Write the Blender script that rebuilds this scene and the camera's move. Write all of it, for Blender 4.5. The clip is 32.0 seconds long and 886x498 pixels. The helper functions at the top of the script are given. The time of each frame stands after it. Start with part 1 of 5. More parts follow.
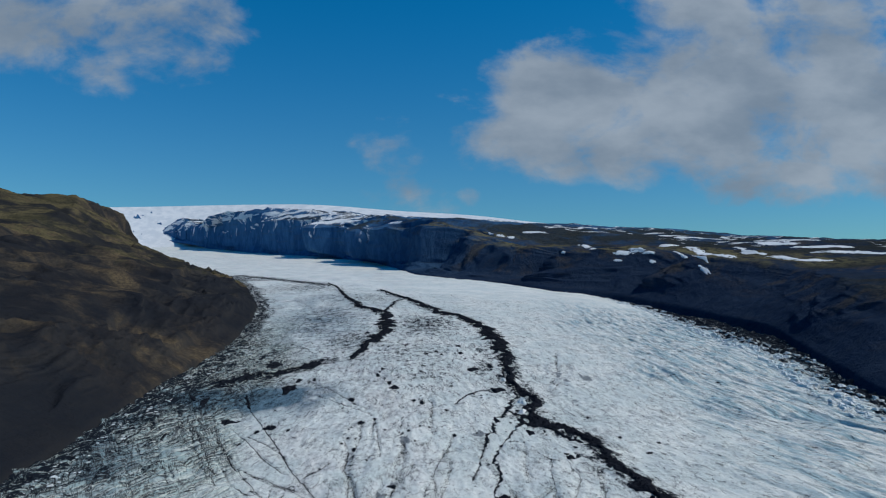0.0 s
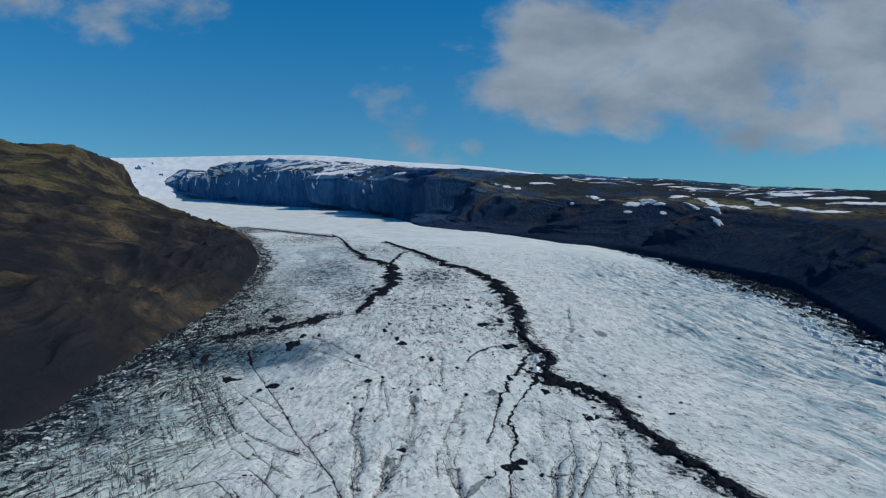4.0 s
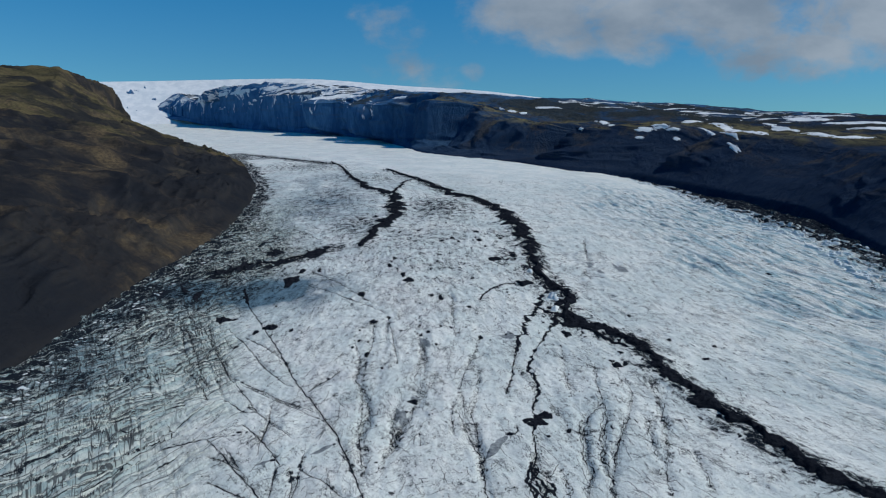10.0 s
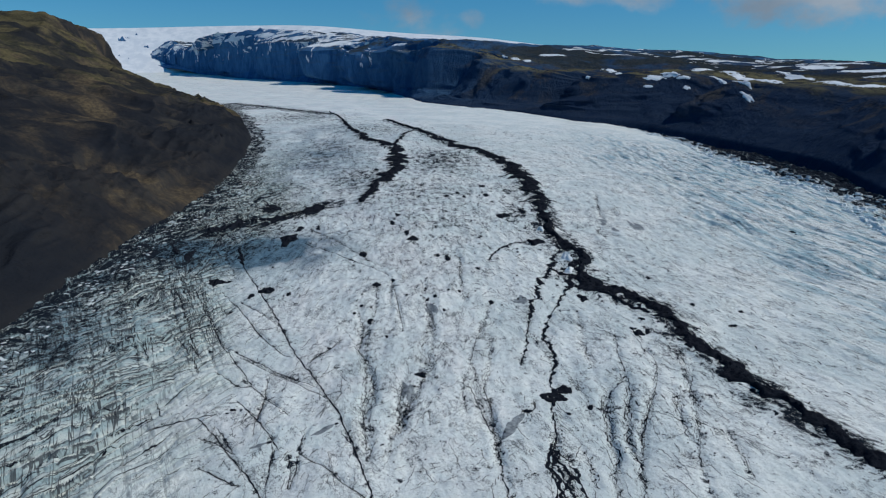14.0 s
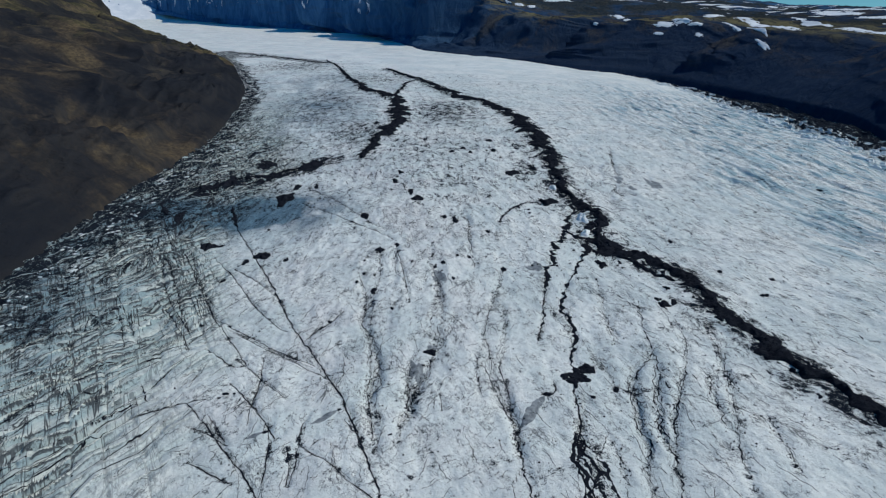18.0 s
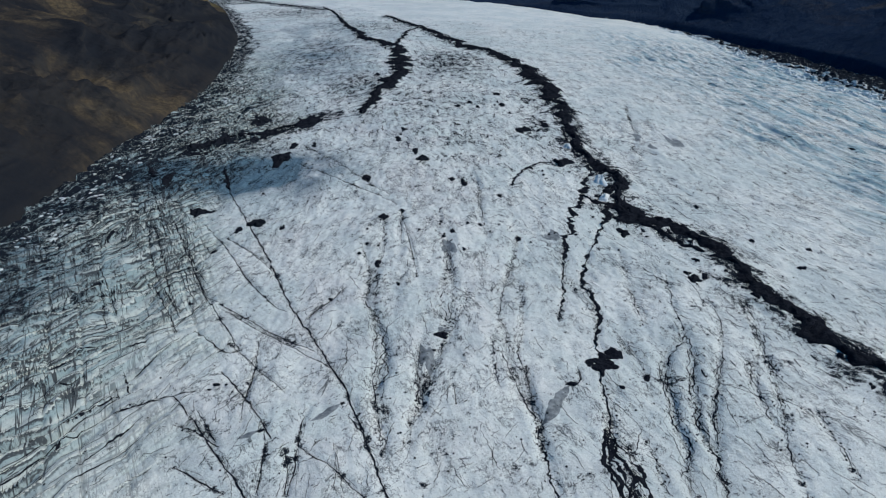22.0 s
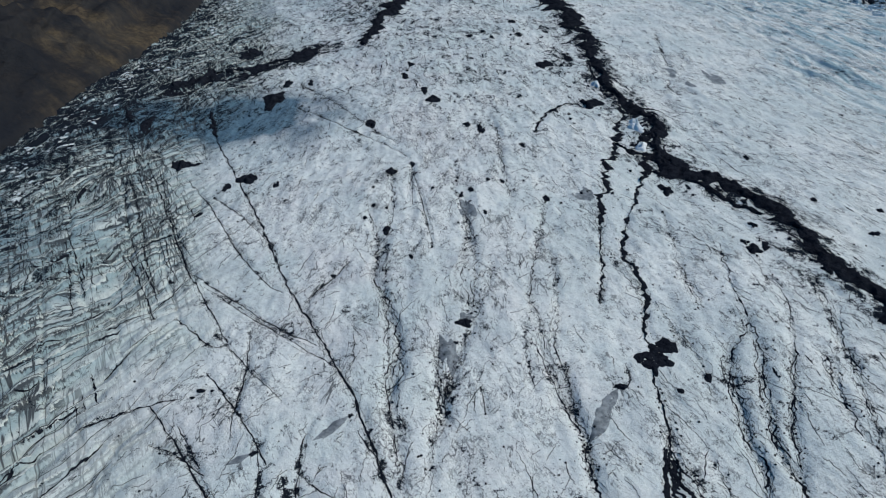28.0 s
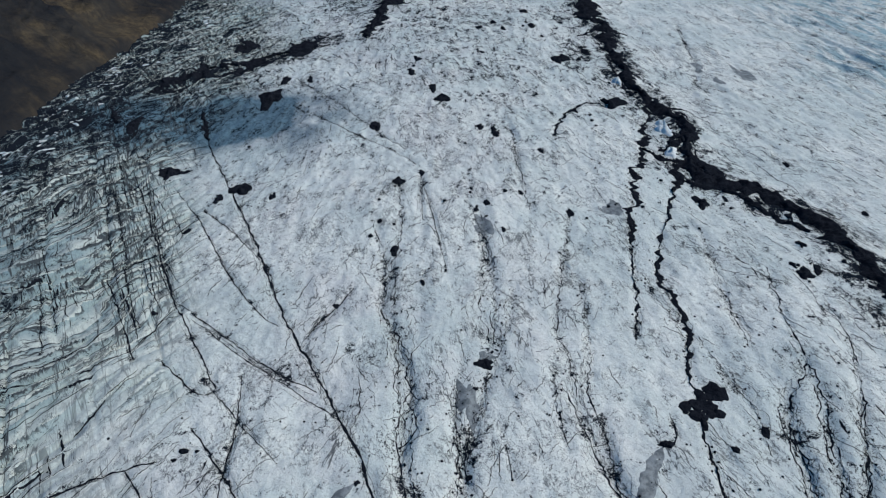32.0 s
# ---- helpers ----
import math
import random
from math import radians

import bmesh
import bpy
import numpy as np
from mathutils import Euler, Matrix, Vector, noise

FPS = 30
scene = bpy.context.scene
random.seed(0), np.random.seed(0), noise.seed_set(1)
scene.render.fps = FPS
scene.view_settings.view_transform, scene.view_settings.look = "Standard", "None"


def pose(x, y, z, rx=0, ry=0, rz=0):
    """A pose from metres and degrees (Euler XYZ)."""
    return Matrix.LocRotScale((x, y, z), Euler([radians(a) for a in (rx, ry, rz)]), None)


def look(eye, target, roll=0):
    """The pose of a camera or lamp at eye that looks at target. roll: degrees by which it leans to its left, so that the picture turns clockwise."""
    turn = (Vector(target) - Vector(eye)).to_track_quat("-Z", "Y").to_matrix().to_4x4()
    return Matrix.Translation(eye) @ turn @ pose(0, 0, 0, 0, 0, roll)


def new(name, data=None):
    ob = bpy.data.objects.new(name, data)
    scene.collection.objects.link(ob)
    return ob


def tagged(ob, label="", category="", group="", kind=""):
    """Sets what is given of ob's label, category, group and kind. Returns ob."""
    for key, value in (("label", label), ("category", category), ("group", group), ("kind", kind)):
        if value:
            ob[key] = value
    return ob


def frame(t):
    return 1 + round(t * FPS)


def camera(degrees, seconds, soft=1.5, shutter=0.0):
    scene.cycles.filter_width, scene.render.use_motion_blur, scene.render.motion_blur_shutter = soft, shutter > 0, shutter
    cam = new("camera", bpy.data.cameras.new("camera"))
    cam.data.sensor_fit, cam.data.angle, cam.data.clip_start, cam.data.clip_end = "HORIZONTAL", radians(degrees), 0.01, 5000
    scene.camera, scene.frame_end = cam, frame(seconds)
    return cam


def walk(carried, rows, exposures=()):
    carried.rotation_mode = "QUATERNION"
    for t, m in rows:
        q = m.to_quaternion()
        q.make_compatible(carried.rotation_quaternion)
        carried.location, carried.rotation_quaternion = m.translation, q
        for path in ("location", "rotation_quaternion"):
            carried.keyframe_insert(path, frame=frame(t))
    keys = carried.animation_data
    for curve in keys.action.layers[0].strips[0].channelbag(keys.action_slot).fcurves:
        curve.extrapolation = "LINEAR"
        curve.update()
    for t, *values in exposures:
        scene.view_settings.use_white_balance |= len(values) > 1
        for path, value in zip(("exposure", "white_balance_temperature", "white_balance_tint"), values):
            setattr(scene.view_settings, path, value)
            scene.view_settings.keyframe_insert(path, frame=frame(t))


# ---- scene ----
# ---- camera and its flight ----
cam = camera(65.472, 32.0, soft=1.15)
# seconds, eye x y z, tilt, heading, lean
FLIGHT = [
    (0, -0.00, 0.00, 130.00, 92.284, -3.858, 0.109),
    (1, -0.83, 7.75, 129.98, 91.288, -3.757, 0.121),
    (2, -1.66, 15.50, 129.95, 90.289, -3.669, 0.131),
    (3, -2.49, 23.26, 129.93, 89.284, -3.607, 0.140),
    (4, -3.32, 31.03, 129.92, 88.272, -3.580, 0.146),
    (5, -4.15, 38.81, 129.90, 87.256, -3.578, 0.149),
    (6, -4.98, 46.61, 129.89, 86.242, -3.585, 0.150),
    (8, -6.63, 62.27, 129.89, 84.230, -3.591, 0.143),
    (10, -8.27, 78.04, 129.92, 82.219, -3.601, 0.134),
    (12, -9.91, 93.85, 129.97, 80.191, -3.635, 0.132),
    (14, -11.53, 109.64, 130.03, 78.155, -3.679, 0.130),
    (16, -13.15, 125.36, 130.08, 76.126, -3.718, 0.122),
    (18, -14.76, 140.95, 130.12, 74.097, -3.756, 0.119),
    (20, -16.34, 156.47, 130.14, 72.063, -3.797, 0.125),
    (22, -17.88, 171.97, 130.14, 70.028, -3.826, 0.095),
    (24, -19.37, 187.53, 130.13, 67.997, -3.827, -0.003),
    (26, -20.79, 203.18, 130.09, 65.953, -3.804, -0.094),
    (27, -21.48, 211.04, 130.06, 64.922, -3.785, -0.112),
    (28, -22.16, 218.93, 130.03, 63.885, -3.756, -0.124),
    (28.5, -22.50, 222.87, 130.02, 63.364, -3.735, -0.134),
    (28.8, -22.70, 225.24, 130.01, 63.061, -3.720, -0.143),
    (29.1, -22.90, 227.61, 130.00, 62.814, -3.704, -0.153),
    (29.4, -23.10, 229.98, 129.99, 62.680, -3.690, -0.166),
    (29.8, -23.37, 233.14, 129.97, 62.660, -3.675, -0.184),
    (30.5, -23.83, 238.68, 129.95, 62.711, -3.655, -0.206),
    (31.2, -24.29, 244.22, 129.92, 62.716, -3.641, -0.213),
    (32, -24.81, 250.56, 129.89, 62.692, -3.629, -0.213),
]
walk(cam, [(t, pose(x, y, z, rx, 0, rz) @ pose(0, 0, 0, 0, 0, lean)) for t, x, y, z, rx, rz, lean in FLIGHT],
     exposures=[(0, 0.12), (32, 0.12)])

# ---- sun, sky, clouds ----
SUN_ELEVATION, SUN_AZIMUTH = radians(48), radians(100)      # azimuth: from the +y axis towards +x

sun_data = bpy.data.lights.new("sun", "SUN")
sun_data.energy, sun_data.angle, sun_data.color = 2.6, radians(0.53), (1.0, 0.95, 0.85)
sun = new("sun", sun_data)
sun_from = Vector((math.sin(SUN_AZIMUTH) * math.cos(SUN_ELEVATION), math.cos(SUN_AZIMUTH) * math.cos(SUN_ELEVATION), math.sin(SUN_ELEVATION)))
sun.matrix_world = look(sun_from * 900, (0, 0, 0))


class Nodes:
    """Short hand for building node trees."""

    def __init__(self, tree):
        self.tree = tree
        tree.nodes.clear()

    def put(self, value, socket):
        if isinstance(value, bpy.types.NodeSocket):
            self.tree.links.new(value, socket)
        elif value is not None:
            socket.default_value = value

    def add(self, kind, settings=None, **inputs):
        node = self.tree.nodes.new(kind)
        for key, value in (settings or {}).items():
            setattr(node, key, value)
        for key, value in inputs.items():
            self.put(value, node.inputs[int(key[1:]) if key[1:].isdigit() else key.replace("_", " ")])
        return node

    def math(self, op, a, b=0.0, c=0.0):
        return self.add("ShaderNodeMath", {"operation": op}, i0=a, i1=b, i2=c).outputs[0]

    def mix(self, f, a, b):
        node = self.add("ShaderNodeMix", {"data_type": "RGBA"})
        for value, index in ((f, 0), (a, 6), (b, 7)):
            self.put(value, node.inputs[index])
        return node.outputs[2]

    def ramp(self, f, low, high):
        node = self.add("ShaderNodeMapRange", {"interpolation_type": "SMOOTHSTEP"}, i0=f, i1=low, i2=high)
        return node.outputs[0]

    def noise(self, vector, scale, detail=4.0, rough=0.55, distortion=0.0):
        return self.add("ShaderNodeTexNoise", None, Vector=vector, Scale=scale, Detail=detail, Roughness=rough, Distortion=distortion).outputs[0]

    def place(self, vector, scale=(1, 1, 1), rot=(0, 0, 0), loc=(0, 0, 0)):
        return self.add("ShaderNodeMapping", None, Vector=vector, Location=loc, Rotation=rot, Scale=scale).outputs[0]


def sky():
    world = bpy.data.worlds.new("sky")
    scene.world = world
    world.use_nodes = True
    n = Nodes(world.node_tree)
    air = n.add("ShaderNodeTexSky", {"sky_type": "NISHITA", "sun_disc": False, "sun_elevation": SUN_ELEVATION,
                                     "sun_rotation": SUN_AZIMUTH, "altitude": 300.0, "air_density": 1.0,
                                     "dust_density": 0.12, "ozone_density": 3.0}).outputs[0]
    way = n.add("ShaderNodeTexCoord").outputs["Generated"]
    x, y, z = n.add("ShaderNodeSeparateXYZ", None, i0=way).outputs
    ahead = n.math("MAXIMUM", y, 0.05)
    u, v = n.math("DIVIDE", x, ahead), n.math("DIVIDE", z, ahead)
    flat = n.add("ShaderNodeCombineXYZ", None, i0=u, i1=v, i2=0.0).outputs[0]
    # cloud banks: centre across, centre up, half width, half height, weight
    banks = [(0.50, 0.285, 0.30, 0.135, 1.0), (0.72, 0.26, 0.27, 0.150, 1.1), (0.30, 0.255, 0.21, 0.105, 1.0), (0.20, 0.195, 0.135, 0.066, 0.85),
             (0.42, 0.185, 0.20, 0.055, 0.8), (0.62, 0.150, 0.20, 0.048, 0.85), (0.46, 0.40, 0.13, 0.06, 0.8), (0.66, 0.42, 0.14, 0.07, 0.8),
             (-0.50, 0.375, 0.25, 0.10, 0.75), (-0.40, 0.32, 0.14, 0.07, 0.45), (-0.34, 0.385, 0.13, 0.06, 0.5),
             (-0.010, 0.203, 0.048, 0.028, 0.16), (0.000, 0.170, 0.05, 0.02, 0.08), (0.108, 0.118, 0.026, 0.017, 0.42),
             (0.025, 0.110, 0.07, 0.032, 0.14), (0.95, 0.5, 0.5, 0.22, 0.9), (-0.9, 0.6, 0.5, 0.2, 0.7)]
    field = None
    for cu, cv, wu, wv, weight in banks:
        a = n.math("DIVIDE", n.math("SUBTRACT", u, cu), wu)
        b = n.math("DIVIDE", n.math("SUBTRACT", v, cv), wv)
        d = n.math("ADD", n.math("MULTIPLY", a, a), n.math("MULTIPLY", b, b))
        s = n.math("MULTIPLY", n.math("SUBTRACT", 1.0, d), weight)
        field = s if field is None else n.math("MAXIMUM", field, s)
    field = n.math("MAXIMUM", field, -1.0)
    billow = n.noise(n.place(flat, (1, 1.5, 1)), 7.0, 9.0, 0.58, 0.3)
    wisp = n.noise(n.place(flat, (1, 1.6, 1), loc=(3, 1, 0)), 22.0, 6.0, 0.6)
    dense = n.math("ADD", field, n.math("MULTIPLY", n.math("SUBTRACT", billow, 0.5), 2.7))
    dense = n.math("ADD", dense, n.math("MULTIPLY", n.math("SUBTRACT", wisp, 0.5), 0.7))
    ahead_only = n.ramp(y, 0.0, 0.3)
    cover = n.math("MULTIPLY", n.math("MULTIPLY", n.ramp(dense, -0.05, 0.80), 0.93), ahead_only)
    body = n.noise(n.place(flat, (1, 2.0, 1), loc=(7, 2, 0)), 5.0, 7.0, 0.55)
    tone = n.mix(n.ramp(body, 0.3, 0.72), (2.0, 2.6, 3.35, 1), (3.5, 4.15, 4.9, 1))
    deep = n.mix(n.ramp(z, 0.0, 0.42), (0.30, 0.62, 0.79, 1), (0.01, 0.66, 1.0, 1))
    air = n.add("ShaderNodeMix", {"data_type": "RGBA", "blend_type": "MULTIPLY"}, i0=1.0, i6=air, i7=deep).outputs[2]
    colour = n.mix(cover, air, tone)
    back = n.add("ShaderNodeBackground", None, Color=colour, Strength=0.085)
    n.add("ShaderNodeOutputWorld", None, Surface=back.outputs[0])


sky()


# ---- noise on arrays ----
TABLE = np.random.RandomState(5).rand(256, 256) * 2 - 1


def lattice(x, y):
    """Smooth noise, -1 to 1, one bump a unit."""
    xi, yi = np.floor(x).astype(int), np.floor(y).astype(int)
    fx, fy = x - xi, y - yi
    fx, fy = fx * fx * fx * (fx * (fx * 6 - 15) + 10), fy * fy * fy * (fy * (fy * 6 - 15) + 10)
    x0, x1, y0, y1 = xi & 255, (xi + 1) & 255, yi & 255, (yi + 1) & 255
    return (TABLE[y0, x0] * (1 - fx) + TABLE[y0, x1] * fx) * (1 - fy) + (TABLE[y1, x0] * (1 - fx) + TABLE[y1, x1] * fx) * fy


def fbm(x, y, octaves=4, gain=0.5):
    total, amp = 0.0, 1.0
    for k in range(octaves):
        total = total + amp * lattice(x + 17.3 * k, y + 31.7 * k)
        x, y, amp = x * 1.93 + 0.31 * y, y * 1.93 - 0.31 * x, amp * gain
    return total


def ridged(x, y, octaves=4, gain=0.5):
    total, amp = 0.0, 1.0
    for k in range(octaves):
        total = total + amp * (1 - 2 * np.abs(lattice(x + 11.1 * k, y + 23.9 * k)))
        x, y, amp = x * 2.03 + 0.2 * y, y * 2.03 - 0.2 * x, amp * gain
    return total


def smooth(a, b, x):
    t = np.clip((x - a) / (b - a), 0, 1)
    return t * t * (3 - 2 * t)


def spline(points, count):
    """A smooth line through control points, count places, evenly spread in length."""
    p = np.array(points, float)
    p = np.vstack([2 * p[0] - p[1], p, 2 * p[-1] - p[-2]])
    out = []
    for i in range(1, len(p) - 2):
        t = np.linspace(0, 1, 24, endpoint=False)[:, None]
        a, b, c, d = p[i - 1], p[i], p[i + 1], p[i + 2]
        out.append(0.5 * (2 * b + (c - a) * t + (2 * a - 5 * b + 4 * c - d) * t ** 2 + (3 * b - a - 3 * c + d) * t ** 3))
    line = np.vstack(out + [p[-2:-1]])
    run = np.concatenate([[0], np.cumsum(np.linalg.norm(np.diff(line[:, :2], axis=0), axis=1))])
    at = np.linspace(0, run[-1], count)
    return np.stack([np.interp(at, run, line[:, k]) for k in range(line.shape[1])], 1)


# ---- mesh helpers ----
def grid_mesh(name, px, py, pz, materials=(), fields=None):
    """A sheet from arrays of rows x columns, with extra fields on its corners for the material."""
    rows, cols = px.shape
    me = bpy.data.meshes.new(name)
    i = np.arange(rows * cols, dtype=np.int32).reshape(rows, cols)
    quads = np.stack([i[:-1, :-1], i[:-1, 1:], i[1:, 1:], i[1:, :-1]], -1).reshape(-1, 4)
    me.vertices.add(rows * cols)
    me.vertices.foreach_set("co", np.stack([px, py, pz], -1).astype(np.float32).ravel())
    me.loops.add(quads.size)
    me.loops.foreach_set("vertex_index", quads.ravel())
    me.polygons.add(len(quads))
    me.polygons.foreach_set("loop_start", np.arange(0, quads.size, 4, dtype=np.int32))
    me.polygons.foreach_set("use_smooth", np.ones(len(quads), dtype=bool))
    me.update(calc_edges=True)
    for key, value in (fields or {}).items():
        me.attributes.new(key, "FLOAT", "POINT").data.foreach_set("value", value.astype(np.float32).ravel())
    for m in materials:
        me.materials.append(m)
    return me


# ---- plan of the glacier's markings ----
MORAINE = [(-32.9, 1373), (-1.5, 1276.3), (25.8, 1188), (54, 1090.6), (82.8, 1024.6), (112.2, 951.5), (107.3, 937.2), (118.6, 896.5), (119.5, 842), (117.5, 788.3), (116, 734.6), (111, 680), (106.5, 637), (108.8, 601.5), (115.8, 584.5), (109, 556.5), (104.5, 536.5), (108.5, 521.2), (117.8, 515), (129, 506), (134.6, 492.6), (138.7, 478.3), (138.5, 462.4), (138.3, 444.9), (142.5, 432.9), (147.8, 419.6), (150.9, 404.2), (154.4, 391.3), (157.7, 380.3), (163.7, 360.2), (171.2, 344.8), (185.2, 319.8), (203.2, 284.8)]
MORAINE_WEST = [(-150.9, 1545.4), (-113.9, 1385.3), (-90, 1241.5), (-56, 1125.7), (-36, 1073.1), (-14.3, 1017.3), (-10.5, 968.9), (-14.8, 902.2), (-23.9, 847.9), (-35, 811.2), (-41.6, 761.5), (-43.8, 731.2)]
MORAINE_LINK = [(15, 1202.2), (-0.2, 1168), (-8.7, 1107.7), (-17.7, 1046.8)]
MORAINE_MARGIN = [(-172.8, 667.9), (-163.2, 679.9), (-150.2, 694.5), (-134.8, 701.4), (-115, 710.9), (-94.9, 724.6), (-83.1, 740.5), (-76.1, 748.4)]
MORAINE_UPPER = [(-423.1, 1720.8), (-394.8, 1808.7), (-328.2, 1723.3), (-251.9, 1629.4), (-175.1, 1528.9), (-141.4, 1498.2)]
# dirt-filled fractures, melt channels and rubble lines: kind, half width, plan line
LINES = []


def line(kind, half, *points):
    LINES.append((kind, half, points))


line("rubble", 2.2, (107.8, 604.5), (93.6, 566.5), (84.2, 541.9), (74.9, 523.4), (67.9, 499.8), (61.1, 478.6))
line("rubble", 0.5, (61.1, 478.6), (56.8, 459.6), (51.7, 440.2), (47.6, 427.1))
line("rubble", 1.1, (90.3, 513.5), (76.3, 486.8), (65.8, 461.8), (65.1, 449.1), (65.8, 437.2), (64.5, 426.3), (59.3, 412.3), (58.3, 402.2))
line("rubble", 0.45, (55.4, 393.5), (54, 384.7), (53.1, 376.5), (52.1, 366.9), (49.7, 354.9))
line("rubble", 0.9, (49.2, 566.5), (55.9, 586.4), (65.6, 600.9), (76.5, 609.9), (84.4, 603.3))
line("rubble", 1.5, (124.1, 512.3), (131.1, 502.5), (134.1, 484.5), (138.3, 468))
line("crack", 0.75, (-131.9, 625.2), (-119, 584.1), (-106.2, 552.6), (-94.9, 524.9), (-84.7, 499.5), (-72.9, 466.7), (-62.9, 439.4), (-52.3, 416.8), (-43, 396), (-35.9, 377.6), (-29.8, 357.3), (-25.2, 341.5), (-23.2, 334.4), (-19.5, 318), (-16, 300))
line("crack", 0.4, (-163, 565.3), (-147.9, 531.7), (-133.5, 496.9), (-121, 463.5), (-109.9, 440.2))
line("crack", 0.6, (-152.1, 567.4), (-135.8, 531.3), (-119.6, 494.3), (-105, 459.8), (-93.4, 437.3), (-79.9, 411.8))
line("crack", 0.35, (-144.7, 561.7), (-129.8, 522.3), (-115.6, 487.1), (-109.2, 470.4))
line("crack", 0.45, (-125.5, 543.5), (-107.7, 512.7), (-87.6, 470.5), (-74.2, 448.2), (-65.7, 438.8))
line("crack", 0.35, (-108.9, 523.4), (-93.9, 503.6), (-79.1, 482), (-72.2, 467.7))
line("crack", 0.35, (-102.6, 456.1), (-83.6, 437.1), (-64.5, 417.7), (-50.8, 408.2))
line("crack", 0.4, (-165.2, 494.4), (-150, 461.5), (-136.9, 430.8))
line("crack", 0.35, (-156.8, 482.1), (-145.9, 461.1), (-137, 442.3))
line("crack", 0.4, (-134.4, 479.1), (-120.1, 450.9), (-107.7, 425.8))
line("crack", 0.45, (-184.8, 630.8), (-172.6, 605.3), (-153.4, 557.4), (-137.1, 517.1))
line("crack", 0.25, (-86.4, 670.9), (-65, 634), (-40.4, 588.2), (-22.9, 560.8))
line("crack", 0.22, (-83, 626.1), (-54.2, 587.9), (-32.9, 565.2), (-18.1, 544))
line("crack", 0.4, (-42.4, 458.3), (-46.9, 450.3), (-52.2, 441.5), (-56.5, 432.2))
line("crack", 0.4, (-99.9, 425.8), (-92.5, 417.8), (-84.2, 409.7), (-80.2, 410.4))
line("crack", 0.45, (-83.7, 397.6), (-77.7, 388.9), (-71.9, 381.1), (-65.3, 370.5), (-59.7, 360))
line("crack", 0.25, (-71, 396.8), (-71.5, 389.2), (-71.9, 381.1))
line("crack", 0.25, (-16.4, 534), (-13.7, 508), (-11.3, 480.8), (-10.1, 463))
line("crack", 0.2, (-16.7, 533), (-16.9, 513.3), (-16.9, 498.1))
line("crack", 0.3, (-94.9, 445.9), (-81.1, 431.3), (-69.7, 420.3), (-56.2, 407.6), (-44.2, 398))
line("crack", 0.3, (-36.2, 370.2), (-32.4, 363.3), (-28.9, 357.8))
line("crack", 0.3, (47.8, 396.3), (47.3, 389.5), (45, 384.8))
line("crack", 0.3, (-170.2, 507.1), (-157.6, 483.1), (-144.3, 460.5))
line("crack", 0.3, (-153.4, 534.4), (-142, 504.2), (-129.5, 475.1), (-117.1, 449.5))
line("crack", 0.35, (-119.7, 372.1), (-113.1, 377), (-103.2, 382.1), (-89.4, 386.1))
line("crack", 0.3, (-86.6, 375.4), (-81.6, 367.2), (-77.6, 360.8))
line("channel", 0.5, (-26.1, 523.8), (-25.8, 500.3), (-26.9, 478.6), (-30, 465.2), (-33.1, 447.7), (-28.8, 431.4), (-24.9, 413), (-24.4, 405.5), (-26.9, 392.9), (-27.9, 381.4), (-26.5, 369.9), (-24.5, 357.8))
line("channel", 0.3, (-33.1, 447.7), (-31.5, 439.4), (-26, 422.5), (-23.3, 405.4), (-24.6, 393.8), (-27.6, 387.5))
line("channel", 0.4, (6, 500.3), (3.9, 467.5), (-0.6, 443.2), (0.5, 424.9), (-2.2, 416.8))
line("channel", 0.35, (7.8, 471.1), (4.1, 442.9), (2.4, 424.8))
line("channel", 0.45, (0.1, 414), (-5.7, 404.3), (-8.9, 392.9), (-11, 381.4), (-10.5, 378), (-13.3, 370.9))
line("channel", 0.35, (-9.9, 414.6), (-11.7, 399.9), (-12.6, 386.6), (-12.4, 377.5))
line("channel", 0.4, (41.8, 499.2), (35.1, 475.6), (25.1, 441.6), (22.5, 427.9), (24, 417.9), (22.6, 402.6), (24.3, 388.7), (22.8, 379.3))
line("channel", 0.4, (35.9, 460), (33.7, 434.8), (30.2, 417.6), (26.2, 404.8), (27.1, 390.7), (26.7, 374.2), (28.5, 367.5))
line("channel", 0.7, (28.5, 367.5), (26.4, 361.4), (26.4, 354.4))
line("channel", 0.5, (59.5, 460.5), (60.5, 446.2), (62.4, 433.1), (61.4, 418.5))
line("channel", 0.4, (90.1, 485.1), (87.2, 466.6), (83.9, 444.9), (81.8, 424.5), (81, 420.2))
line("channel", 0.5, (67.1, 426.8), (68.7, 415.3), (70.9, 403.4), (71.8, 393.7), (71.5, 388))
line("channel", 0.6, (103.6, 458), (99.4, 440.6), (96.7, 425.1), (94.4, 411.1), (83.2, 399), (78.4, 385.4), (76.1, 373.1), (73, 360.3), (72.6, 351.5))
line("channel", 0.7, (94.4, 411.1), (93.2, 398.4), (89.2, 387), (86.3, 376.5), (81.9, 367), (80.3, 356.3), (79.6, 351.1))
line("channel", 0.6, (112.3, 436.6), (114, 424.1), (107.2, 405.1), (97.8, 386.5), (90.7, 372.2), (86.9, 364.8), (82.6, 351.2))
line("channel", 0.5, (130.4, 435.7), (126, 417.7), (120.4, 401.8), (111.5, 385.7), (106.5, 371.3))
line("channel", 0.5, (132.6, 423.1), (121.5, 399.8), (114.6, 376.4), (109, 361.7), (103.5, 346.1), (98.5, 327.4))
line("channel", 0.4, (122.7, 366.8), (120.8, 350.3), (117.7, 333.4))
line("channel", 0.35, (12.2, 452.4), (7.6, 433.3), (2.5, 419.2))
